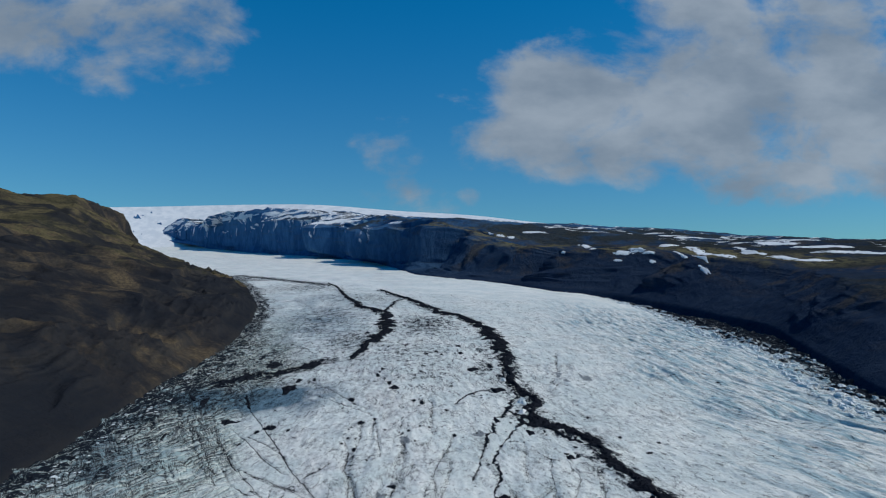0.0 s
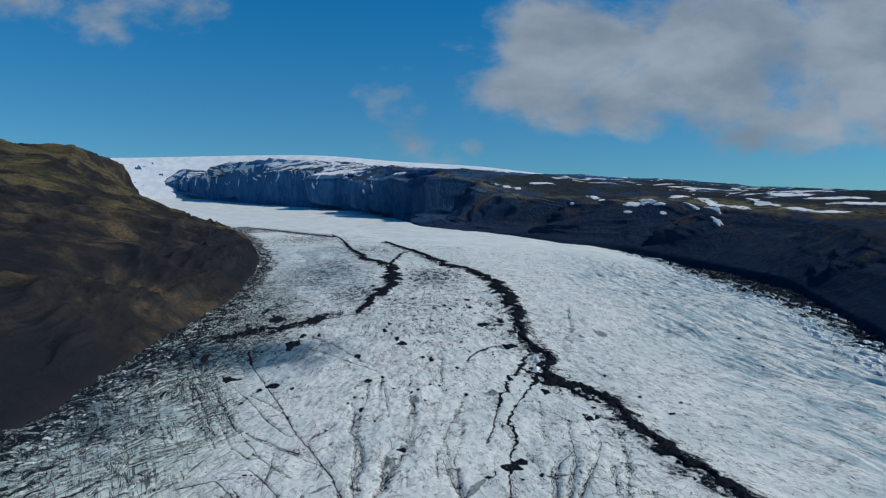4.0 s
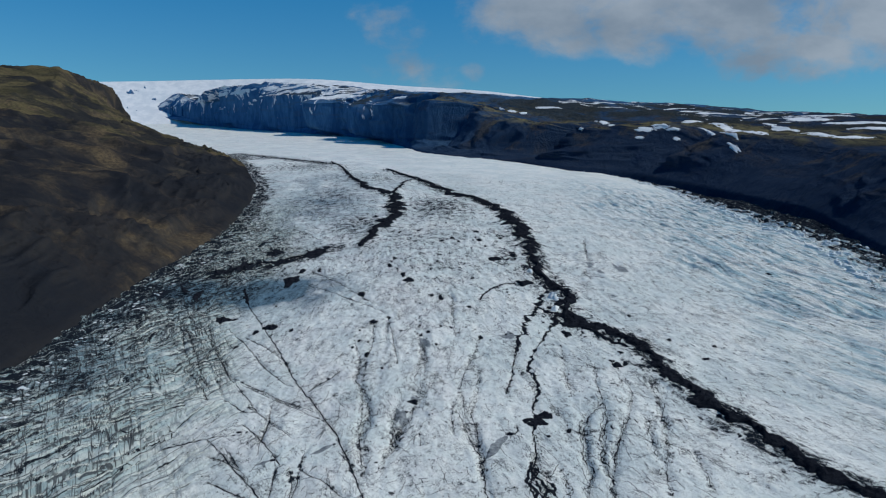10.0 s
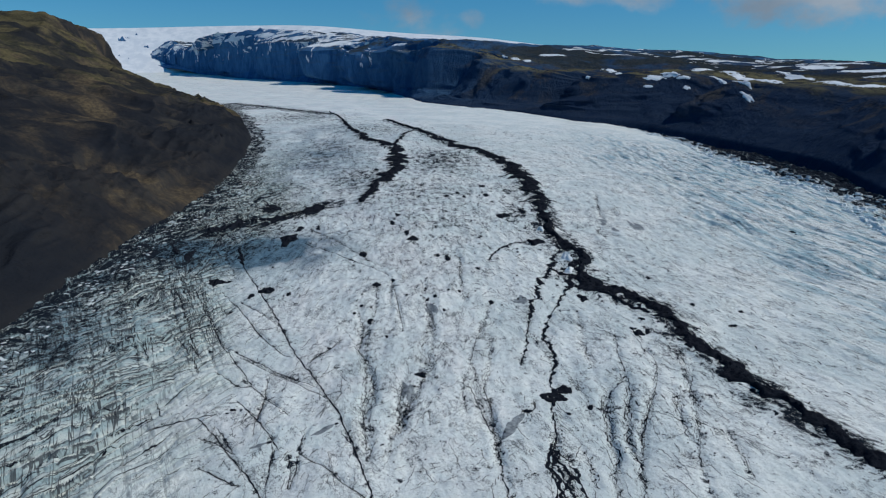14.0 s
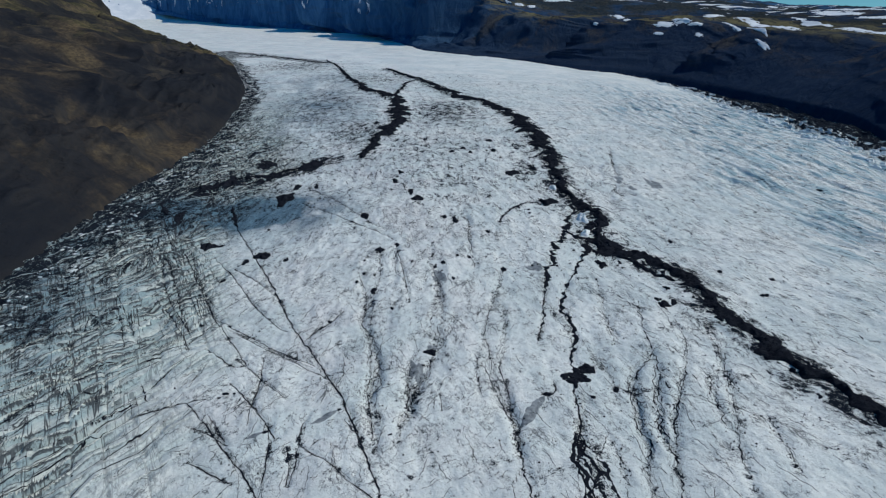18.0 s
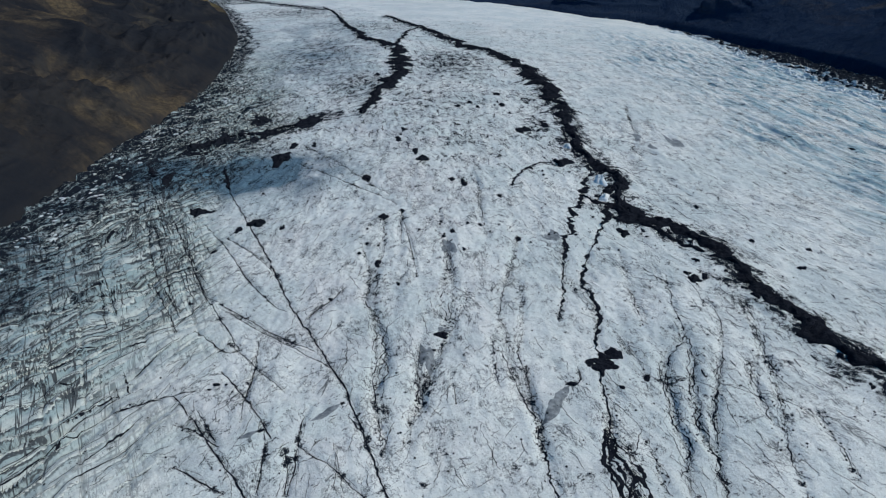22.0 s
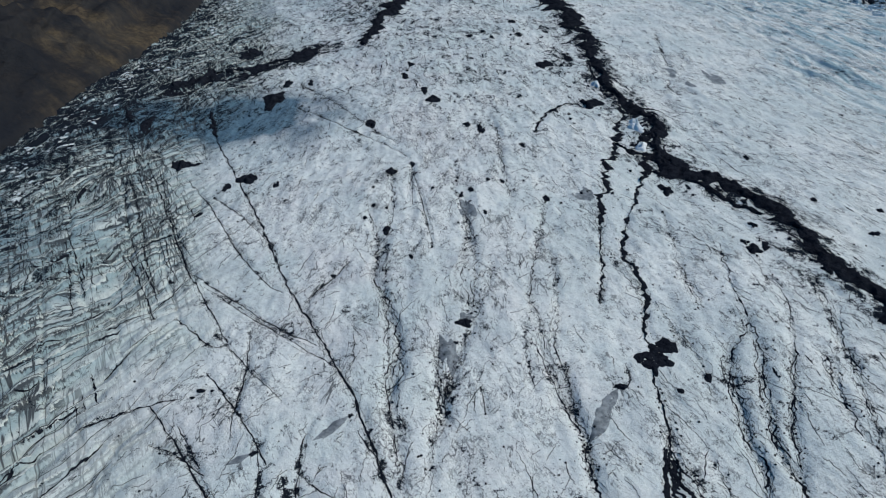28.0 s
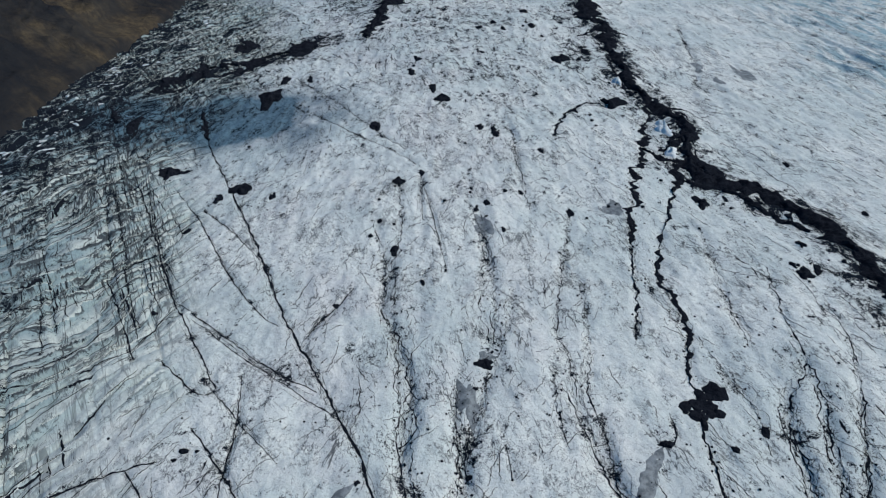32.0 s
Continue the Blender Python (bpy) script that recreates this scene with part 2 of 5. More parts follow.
line("channel", 0.3, (18.4, 412.9), (16.6, 398.2), (16.5, 384.9))
line("channel", 0.4, (30.2, 578), (27.2, 536.6), (26.6, 501.6))
line("channel", 0.35, (0.9, 516.3), (5.1, 490.1), (5.3, 456.9))
line("channel", 0.35, (-37, 501.9), (-32.8, 476.9), (-31.2, 450.2))
line("channel", 0.4, (-28.8, 469.9), (-28.3, 415), (-23.3, 367.5))
# x, y, half width, half length
CONES_A = [
    (-26, 528.5, 3.1, 5.4), (-16.3, 535.7, 1.6, 2.9), (-96.6, 643.4, 10.5, 17.5), (-96.3, 537.3, 6, 7), (-80.6, 527, 1.6, 2.7), (98.7, 505.7, 3.4, 6),
    (114.6, 451.9, 3.7, 4.5), (120.2, 454.2, 2.1, 3.8), (122.9, 470.7, 1.7, 3.8), (113.1, 457.5, 1.6, 2.1), (87.3, 606.8, 7.9, 9.9), (60.7, 382.2, 1.1, 2),
    (-10.4, 378.8, 1.1, 1.3), (-48.2, 449.4, 1, 1.6), (-28.7, 478.9, 1.8, 6.1), (-83.1, 388.8, 2.1, 1.5), (-85, 385.9, 1, 1), (48.8, 744.6, 2.6, 9.9),
    (69.8, 748, 3, 8.2), (72.9, 726.1, 2.1, 7.4), (21.1, 580.1, 2.4, 5.5), (4.9, 503.7, 1.4, 2.3), (13.6, 487.3, 1.1, 2.5), (-35.8, 587.3, 2.7, 5.6),
]
# x, y, half width, half length
CONES_B = [
    (-77.1, 665.6, 2.6, 7.4), (24.6, 514.7, 1.3, 2), (40, 552.9, 1.4, 3.3), (42.3, 499.2, 1.9, 3.8), (43.2, 385.4, 2.1, 1.5), (-111.1, 505.8, 2.3, 3.4),
    (-133, 561.5, 4.8, 4.9), (-104.2, 531.2, 2.4, 4.5), (-108.5, 450.2, 1.1, 1.4), (76.2, 527.7, 2.2, 4.8), (71.8, 388.5, 1.6, 2.8), (-1.8, 416.8, 3.3, 2.2),
    (-18.8, 457.7, 1, 2.3), (301.6, 632.2, 2.3, 11.9), (-88.1, 735.4, 9.4, 17.7), (-130, 747.9, 6.8, 27.7), (-92.4, 670.3, 3.8, 8.2), (-5.9, 633.9, 3.1, 7),
    (-0.7, 619.7, 5.3, 6.5), (-17.2, 660.3, 3.3, 6.4), (-36.8, 585.5, 3.2, 6.4), (15.1, 583.3, 2.4, 9.7), (21.9, 573.8, 2.7, 7.2), (74.8, 676.4, 6, 12.7),
]
# x, y, half width, half length
CONES_C = [
    (94.6, 690.3, 4, 17.7), (67, 598.8, 2.2, 4.8), (40.4, 551.7, 1.6, 5.5), (9.2, 507.6, 1.7, 4.8), (-12.9, 681.1, 3.4, 9), (71.5, 789.4, 3.6, 15.2),
    (32.5, 746.4, 2.9, 9.9), (44.4, 761.4, 2.9, 10.6), (-36.6, 889, 3.5, 17.7), (-80.4, 528.3, 1.9, 3.1), (-165.4, 616.6, 4.7, 9), (-133.3, 559.8, 4.8, 6.6),
    (-34, 498.1, 1.1, 5.1), (186.5, 483.3, 1.6, 2.4), (173.4, 465.9, 2.4, 2.1), (161.5, 493.2, 1.9, 2.4), (149.8, 535.9, 1.4, 5.8),
]
# x, y, half width, half length
PONDS = [
    (-7.6, 402, 3.8, 9.2), (6.5, 492.1, 3.7, 10.1), (60, 500.5, 3.5, 5.2), (156.5, 661.7, 2.7, 21.9),
    (158, 634.8, 2.6, 16.4), (179.2, 649, 3.9, 24.3), (-0.5, 419.9, 2.9, 3.2), (61, 501.4, 2.9, 5.1),
]
# x, y, half width, half length
CONES_D = [
    (72.6, 677.9, 1.8, 4.2), (77.7, 685, 1.6, 3.6), (77.9, 674, 1.2, 2.4), (93.5, 700, 2.2, 6), (86.7, 675.6, 2.0, 3.6), (96.4, 701.3, 1.2, 3),
    (72.4, 586.1, 1.0, 2.4), (73.1, 593.4, 1.3, 1.6), (72.6, 579, 0.8, 1.6), (93.9, 633.7, 1.0, 3), (28.2, 691.5, 2.0, 3.2), (23.5, 669.7, 1.4, 3),
    (39.5, 552.9, 1.2, 2), (18, 515.9, 1.0, 1.6), (4.4, 520, 0.9, 2.4), (67.3, 756.3, 1.2, 2.6), (91.5, 758.2, 1.6, 2.6), (50.5, 621.2, 1.1, 1.6),
]
LAKE_LOBES = [(54.5, 398.3), (59.2, 401.6), (60.5, 396.7), (63.6, 403.1), (56.1, 393.9)]

line("channel", 0.5, (51.7, 369.5), (50.6, 363.2), (48.8, 357.4), (47.4, 352.6), (45.7, 347.1))
line("channel", 0.6, (50.3, 362.4), (50.4, 358.1), (50.0, 353.2), (48.6, 346.9))
line("channel", 0.5, (50.4, 358.1), (52.3, 353.9), (52.7, 349.9), (53.4, 346.6))
line("channel", 0.4, (81.2, 394.4), (79.0, 386.8), (78.0, 378.5), (75.5, 369.0), (73.3, 362.7), (74.0, 357.5), (73.0, 352.6), (70.5, 346.1))
line("channel", 0.5, (89.8, 391.6), (86.3, 381.1), (83.5, 372.3), (81.3, 364.9), (80.2, 357.1), (80.2, 350.6), (79.9, 345.0))
line("channel", 0.5, (104.5, 400.1), (98.4, 387.8), (93.1, 377.6), (88.1, 368.2), (85.7, 360.2), (83.6, 353.6), (81.4, 348.9))
line("channel", 0.5, (111.5, 399.7), (112.4, 393.8), (109.2, 383.9), (107.6, 375.7), (107.2, 369.9), (104.9, 362.6), (104.3, 358.2))
line("channel", 0.35, (121.6, 398.0), (119.5, 388.8), (119.4, 382.3))
line("channel", 0.4, (27.4, 365.5), (26.5, 360.4), (26.4, 354.7), (25.8, 348.9))
line("channel", 0.35, (28.8, 396.4), (27.4, 386.7), (27.1, 377.6), (27.6, 371.9), (27.5, 366.0))
line("channel", 0.35, (-27.5, 420.4), (-24.6, 411.0), (-24.0, 401.3), (-23.1, 394.3), (-27.0, 386.9), (-27.7, 379.0), (-26.4, 372.2), (-26.2, 366.7), (-24.4, 361.3), (-24.3, 352.1))
line("channel", 0.3, (-24.6, 408.8), (-26.5, 401.5), (-28.6, 393.6), (-29.0, 387.0), (-28.0, 380.7))
line("channel", 0.35, (-10.9, 409.0), (-12.3, 398.6), (-12.6, 388.8), (-12.2, 379.8), (-12.0, 373.8))
line("channel", 0.4, (-0.6, 415.1), (-3.1, 405.3), (-6.8, 396.2), (-8.6, 387.7), (-10.3, 382.3), (-10.3, 378.8))
line("crack", 0.3, (0.5, 386.2), (0.6, 380.8), (0.6, 375.6))
line("channel", 0.55, (84.3, 403.5), (77.2, 390.2), (75.6, 374.9), (72.2, 362.7), (73.4, 354.9), (69.4, 344.3), (67.2, 335.6), (64.5, 318), (63, 300))
line("channel", 0.7, (92.8, 402.9), (87.2, 386.5), (83.3, 374.5), (80.8, 366.3), (79.2, 355.8), (80.4, 348.3), (78.1, 339.3), (75.9, 330.8), (73.5, 316), (70, 300))
line("channel", 0.7, (20.2, 406.8), (22.3, 393.2), (23.2, 380.8), (26.9, 365.1), (25.9, 351.4), (26.1, 340.1), (26.3, 333.8), (27.2, 318), (26.0, 300))
line("channel", 0.3, (-12.8, 405.1), (-12.8, 391.9), (-12.7, 379.9), (-14.9, 368.9), (-17.1, 353.9))
line("channel", 0.3, (60.4, 356.8), (60.5, 347), (58.3, 332))
line("channel", 0.4, (176.3, 752.6), (161.9, 693), (159.2, 671.7))
line("channel", 0.5, (150.8, 650), (144.8, 633.9), (146.9, 619.2))
line("crack", 0.5, (-97.2, 384.4), (-84.6, 367.6), (-74.3, 352.6), (-65.1, 339.2), (-55, 321), (-46, 303))
line("crack", 0.4, (-87.9, 351.1), (-79, 345.1), (-70.6, 339.4))
line("crack", 0.35, (-50.7, 356.9), (-41.4, 348.3), (-31, 337.1), (-20, 322), (-11, 305))
line("crack", 0.3, (-73.7, 416.6), (-71.5, 398.5), (-72.1, 380.2), (-70.9, 369.4))
line("crack", 0.4, (-63.5, 367.6), (-61.1, 356.4), (-61, 347.3), (-61.1, 338.8))
line("crack", 0.35, (-50.5, 370.8), (-51.4, 355.8), (-51.1, 346.8), (-52.4, 338.4))
line("crack", 0.3, (-54.8, 356), (-53.1, 346.8), (-52.9, 338.4))
line("crack", 0.25, (-93, 369.4), (-85, 365.6), (-75.6, 358.4))
line("crack", 0.25, (-85.6, 417.6), (-71.5, 398.5), (-59.5, 383.9))
# a fan of silt strands below the lobed patch
FAN = [((48.7, 361.4), (45.1, 350.4), (44.1, 341.2), (43.9, 332.7)), ((48.7, 361.4), (46.7, 350.2), (47.3, 341.0), (46.7, 332.5)), ((48.7, 361.4), (48.4, 350.1), (49.9, 338.8), (49.5, 332.5)),
       ((48.7, 361.4), (50.9, 352.5), (53.5, 342.9), (53.5, 332.2)), ((48.3, 358.8), (48.9, 347.8), (51.1, 339.7), (51.9, 332.3)), ((48.5, 360.0), (45.9, 347.0), (45.2, 339.0), (45.0, 331.0)), ((48.6, 358.0), (50.0, 346.0), (52.0, 338.0), (52.6, 331.0))]
# ---- the ice's height ----
RISE_Y = [0, 250, 370, 450, 510, 600, 700, 900, 1200, 1350, 1800, 2241, 3000, 3600, 4400]
RISE_Z = [-42, -14, -1, 9.5, 17, 29, 41, 61, 89, 101, 131, 155, 205, 255, 330]
fine_y = np.linspace(-400, 4800, 521)
fine_z = np.interp(fine_y, [-400] + RISE_Y + [4800], [-85] + RISE_Z + [370])
bell = np.hanning(13) / np.hanning(13).sum()
fine_z = np.convolve(np.pad(fine_z, 6, mode="reflect", reflect_type="odd"), bell, "valid")


def ice_base(x, y):
    z = np.interp(y, fine_y, fine_z)
    z = z - 11 * smooth(10, -170, x) * (1 - smooth(850, 1300, y)) * smooth(380, 520, y)
    fall = (9 + 12 * smooth(750, 1200, y)) * np.square(np.maximum(x - 90, 0) / 340)
    return z - np.minimum(fall, 34) * (1 - smooth(1500, 1900, y))


def crevassed_west(x, y):
    edge = np.interp(y, [340, 426, 500, 560, 735, 900], [-105, -104, -113, -126, -105, -140])
    return smooth(edge + 22, edge - 22, x + 10 * fbm(x / 30, y / 30, 2)) * (1 - smooth(850, 1150, y))


def crevassed_east(x, y):
    return smooth(190, 300, x + 25 * fbm(x / 60, y / 60, 2)) * (1 - smooth(1000, 1400, y))


def margin_east(x, y):
    edge = np.interp(y, [300, 518, 623, 688, 764, 840, 920, 1110, 1250, 1450, 1520], [372, 380, 385, 404, 416, 420, 424, 445, 455, 430, 330])
    return smooth(edge - 6, edge + 40, x + 14 * fbm(x / 25, y / 25, 3)) * (1 - smooth(1600, 1800, y))


def margin_west(x, y):
    edge = np.interp(y, [300, 507, 606, 714, 798, 907, 1081, 1197, 1462, 1602], [-230, -224, -225, -210, -197, -195, -208, -230, -306, -360])
    return smooth(edge + 34, edge + 4, x + 8 * fbm(x / 12, y / 12, 3)) * (1 - smooth(1700, 1900, y))


def flow(x, y):
    """A coordinate across the ice's flow: the flow fans out towards its snout."""
    return x / np.interp(y, [300, 370, 456, 544, 642, 909, 1500, 4500], [1.85, 1.6, 1.38, 1.17, 1.06, 0.96, 0.92, 0.92])


def west_steps(x, y):
    """Along the western ice blocks, in metres, and up over them, in blocks."""
    p, q = 0.60 * x + 0.80 * y, -0.80 * x + 0.60 * y
    # long splits part the blocks, so that their faces don't line up
    cell = np.floor((0.925 * x + 0.38 * y) / 20 + 0.8 * fbm(x / 40, y / 40, 2))
    shift = 0.7 * lattice(cell * 7.31 + 0.37, cell * 1.9 + 0.6)
    return p, (q + 6.0 * fbm(p / 45, q / 24, 3, 0.5)) / 6.5 + 0.10 * fbm(p / 8, q / 30, 2) + shift


def ice_relief(x, y):
    across = flow(x, y)
    near = 1 - smooth(700, 1500, y)
    west, east = crevassed_west(x, y), crevassed_east(x, y)
    z = 1.6 * fbm(x / 60, y / 75, 3) + near * 0.45 * fbm(across / 5, y / 14, 3, 0.6) + near * 0.10 * fbm(x / 1.6, y / 2.2, 2)
    # stepped ice blocks on the west side, their broken faces turned down the glacier
    p, q = west_steps(x, y)
    row = np.floor(q)
    tall = 0.5 + 1.0 * lattice(p / 13 + 13.7 * row, 5.3 * row)
    fall = (q - row) * (1 - smooth(0.80, 1.0, q - row)) / 0.8
    z = z + west * (2.6 * (0.5 - fall) * np.clip(tall, 0.05, 1.4) + 1.0 * fbm(p / 14, q * 0.9, 3) - 1.3 * np.maximum(ridged((0.925 * x + 0.38 * y) / 11, (0.925 * y - 0.38 * x) / 60, 1) - 0.72, 0) * 3 + 0.12 * fbm(x / 2.5, y / 2.5, 2))
    # long ridges and slots on the east side
    slot = np.maximum(ridged(across / 9 + 4, y / 52, 2) - 0.55, 0)
    z = z + east * (1.1 * ridged(across / 11, y / 60, 3) - 1.8 * slot + 0.5 * fbm(across / 4, y / 16, 2))
    return z + (2.2 * margin_east(x, y) + 0.8 * margin_west(x, y)) * fbm(x / 8, y / 8, 3, 0.6)


def near_line(x, y, points, reach):
    """The distance of places to a plan line, where it is under reach (else reach)."""
    pts = spline(points, max(8, int(len(points) * 4)))
    out = np.full(x.shape, float(reach))
    pick = np.nonzero((x > pts[:, 0].min() - reach) & (x < pts[:, 0].max() + reach) & (y > pts[:, 1].min() - reach) & (y < pts[:, 1].max() + reach))
    px, py = x[pick], y[pick]
    best = np.full(px.shape, float(reach))
    for a, b in zip(pts[:-1], pts[1:]):
        ab = b - a
        t = np.clip(((px - a[0]) * ab[0] + (py - a[1]) * ab[1]) / (ab @ ab + 1e-9), 0, 1)
        best = np.minimum(best, np.hypot(px - a[0] - t * ab[0], py - a[1] - t * ab[1]))
    out[pick] = best
    return out


# ---- materials ----
def material(name):
    m = bpy.data.materials.new(name)
    m.use_nodes = True
    n = Nodes(m.node_tree)
    pos = n.add("ShaderNodeNewGeometry").outputs["Position"]
    return m, n, pos


def field(n, name):
    return n.add("ShaderNodeAttribute", {"attribute_name": name}).outputs["Fac"]


def finish(n, colour, rough=0.9, bump=None, strength=0.5, distance=0.3, spec=0.3):
    shader = n.add("ShaderNodeBsdfPrincipled", None, Base_Color=colour, Roughness=rough)
    n.put(spec, shader.inputs["Specular IOR Level"])
    if bump is not None:
        normal = n.add("ShaderNodeBump", None, Strength=strength, Distance=distance, Height=bump).outputs[0]
        n.put(normal, shader.inputs["Normal"])
    n.add("ShaderNodeOutputMaterial", None, Surface=shader.outputs[0])


def ice_material():
    m, n, pos = material("glacier_ice")
    across, along = field(n, "across"), field(n, "along")
    dust, west, east, clean, shade_blue = field(n, "dust"), field(n, "west"), field(n, "east"), field(n, "clean"), field(n, "cloud_shade")
    grooves = n.add("ShaderNodeCombineXYZ", None, i0=across, i1=n.math("MULTIPLY", along, 0.58), i2=0.0).outputs[0]
    long_grooves = n.add("ShaderNodeCombineXYZ", None, i0=across, i1=n.math("MULTIPLY", along, 0.24), i2=3.0).outputs[0]
    slant = n.place(n.place(pos, rot=(0, 0, radians(-115))), (0.28, 1.0, 0.3))
    step_p, step_q = field(n, "step_p"), field(n, "step_q")
    steps = n.add("ShaderNodeCombineXYZ", None, i0=n.math("MULTIPLY", step_p, 0.17), i1=n.math("MULTIPLY", step_q, 6.5), i2=0.0).outputs[0]
    flat_x, flat_y, flat_z = n.add("ShaderNodeSeparateXYZ", None, i0=pos).outputs
    split_u = n.math("ADD", n.math("MULTIPLY", flat_x, 0.925), n.math("MULTIPLY", flat_y, 0.38))
    split_v = n.math("SUBTRACT", n.math("MULTIPLY", flat_y, 0.925), n.math("MULTIPLY", flat_x, 0.38))
    splits = n.add("ShaderNodeCombineXYZ", None, i0=split_u, i1=n.math("MULTIPLY", split_v, 0.09), i2=0.0).outputs[0]
    broad = n.noise(pos, 0.02, 5.0, 0.6)
    veil = n.noise(grooves, 0.10, 7.0, 0.66, 0.6)
    streak = n.noise(grooves, 0.5, 9.0, 0.74, 0.5)
    thread = n.noise(long_grooves, 0.8, 7.0, 0.72, 0.9)
    hair = n.noise(slant, 0.9, 7.0, 0.72, 0.7)
    speck = n.noise(grooves, 2.2, 4.0, 0.7)
    patch = n.noise(pos, 0.03, 6.0, 0.66)
    white = n.mix(n.ramp(broad, 0.4, 0.6), (0.65, 0.70, 0.67, 1), (0.79, 0.81, 0.765, 1))
    rosy = n.math("MULTIPLY", n.ramp(patch, 0.46, 0.6), n.math("MULTIPLY", n.ramp(across, 70.0, -20.0), n.math("SUBTRACT", 0.32, n.math("MULTIPLY", west, 0.32))))
    white = n.mix(rosy, white, (0.62, 0.575, 0.575, 1))
    white = n.mix(n.math("MULTIPLY", n.ramp(streak, 0.46, 0.62), 0.22), white, (0.50, 0.55, 0.555, 1))
    mottle = n.noise(pos, 0.085, 5.0, 0.6, 0.8)
    white = n.mix(n.math("MULTIPLY", n.ramp(mottle, 0.50, 0.66), 0.30), white, (0.47, 0.51, 0.52, 1))
    # pale sunlit tops, darker blue towards each cleft, painted into the blocks
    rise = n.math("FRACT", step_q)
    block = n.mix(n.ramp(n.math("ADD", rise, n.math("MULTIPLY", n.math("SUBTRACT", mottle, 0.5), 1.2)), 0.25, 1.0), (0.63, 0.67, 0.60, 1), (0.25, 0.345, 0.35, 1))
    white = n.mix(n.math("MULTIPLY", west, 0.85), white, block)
    bare = n.math("MULTIPLY", n.ramp(n.noise(long_grooves, 0.13, 7.0, 0.66, 0.5), 0.47, 0.60), n.math("ADD", n.math("MULTIPLY", east, 0.85), 0.06))
    # cloud shadow painted over the ice as dark blue patches
    bare = n.math("MAXIMUM", bare, n.math("MULTIPLY", n.math("MINIMUM", shade_blue, 0.92), n.ramp(n.math("ADD", veil, n.math("MULTIPLY", shade_blue, 0.18)), 0.34, 0.56)))
    white = n.mix(bare, white, n.mix(n.ramp(shade_blue, 0.05, 0.5), (0.27, 0.425, 0.48, 1), (0.065, 0.145, 0.20, 1)))
    dirty = n.math("SUBTRACT", 1.0, n.math("MULTIPLY", clean, 0.92))
    lift = n.math("ADD", n.math("MULTIPLY", n.math("SUBTRACT", veil, 0.5), 0.6), n.math("ADD", -0.030, n.math("MULTIPLY", west, -0.03)))
    s1 = n.math("MULTIPLY", n.ramp(n.math("ADD", streak, lift), 0.58, 0.66), 0.34)
    s2 = n.math("MULTIPLY", n.ramp(n.math("ADD", thread, lift), 0.60, 0.63), 0.68)
    s3 = n.math("MULTIPLY", n.ramp(n.math("ADD", speck, lift), 0.60, 0.645), 0.72)
    s4 = n.math("MULTIPLY", n.ramp(n.math("ADD", hair, lift), 0.60, 0.63), n.math("SUBTRACT", 0.66, n.math("MULTIPLY", east, 0.45)))

    def rills(vector, scale, wide, detail=5.0):
        off = n.math("ABSOLUTE", n.math("SUBTRACT", n.noise(vector, scale, detail, 0.6, 0.5), 0.5))
        return n.math("SUBTRACT", 1.0, n.ramp(off, wide * 0.3, wide))

    some = n.noise(pos, 0.055, 4.0, 0.6)
    r1 = n.math("MULTIPLY", rills(long_grooves, 0.16, 0.011), n.ramp(n.math("ADD", patch, lift), 0.46, 0.56))
    r2 = n.math("MULTIPLY", rills(grooves, 0.42, 0.014), n.ramp(n.math("ADD", broad, n.math("MULTIPLY", lift, 1.3)), 0.46, 0.58))
    r3 = n.math("MULTIPLY", rills(slant, 0.30, 0.012), n.ramp(n.math("ADD", some, n.math("MULTIPLY", west, 0.15)), 0.50, 0.60))
    r4 = n.math("MULTIPLY", rills(grooves, 1.1, 0.022, 3.0), n.ramp(some, 0.56, 0.44))
    r5 = n.math("MULTIPLY", rills(steps, 0.20, 0.022, 4.0), n.math("MULTIPLY", west, n.ramp(some, 0.44, 0.52)))
    # shade painted dark on the broken faces between the western blocks, and the long splits that cross them
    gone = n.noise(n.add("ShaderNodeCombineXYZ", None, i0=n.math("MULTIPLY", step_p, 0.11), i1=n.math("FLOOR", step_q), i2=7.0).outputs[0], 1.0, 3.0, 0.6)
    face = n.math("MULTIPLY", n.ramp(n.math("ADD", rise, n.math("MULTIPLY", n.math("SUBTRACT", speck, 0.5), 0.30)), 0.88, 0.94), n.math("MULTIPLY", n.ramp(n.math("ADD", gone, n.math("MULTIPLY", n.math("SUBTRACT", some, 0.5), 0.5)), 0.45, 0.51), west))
    r6 = n.math("MULTIPLY", rills(splits, 0.14, 0.019, 4.0), n.math("MULTIPLY", west, n.ramp(n.noise(splits, 0.03, 3.0, 0.6), 0.38, 0.46)))
    r7 = n.math("MULTIPLY", rills(splits, 0.32, 0.024, 3.0), n.math("MULTIPLY", west, n.ramp(n.noise(splits, 0.045, 3.0, 0.6, 1.0), 0.49, 0.55)))
    lines = n.math("MULTIPLY", n.math("MAXIMUM", n.math("MAXIMUM", r1, r2), n.math("MAXIMUM", r3, n.math("MULTIPLY", r4, 0.4))), 0.85)
    lines = n.math("MULTIPLY", lines, n.math("SUBTRACT", 1.0, n.math("MULTIPLY", west, 0.6)))
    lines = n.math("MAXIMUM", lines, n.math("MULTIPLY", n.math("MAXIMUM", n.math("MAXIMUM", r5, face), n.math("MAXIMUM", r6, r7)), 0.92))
    grey = n.math("MAXIMUM", n.math("MAXIMUM", s1, s2), n.math("MAXIMUM", s3, s4))
    grey = n.math("MULTIPLY", n.math("MAXIMUM", grey, lines), dirty)
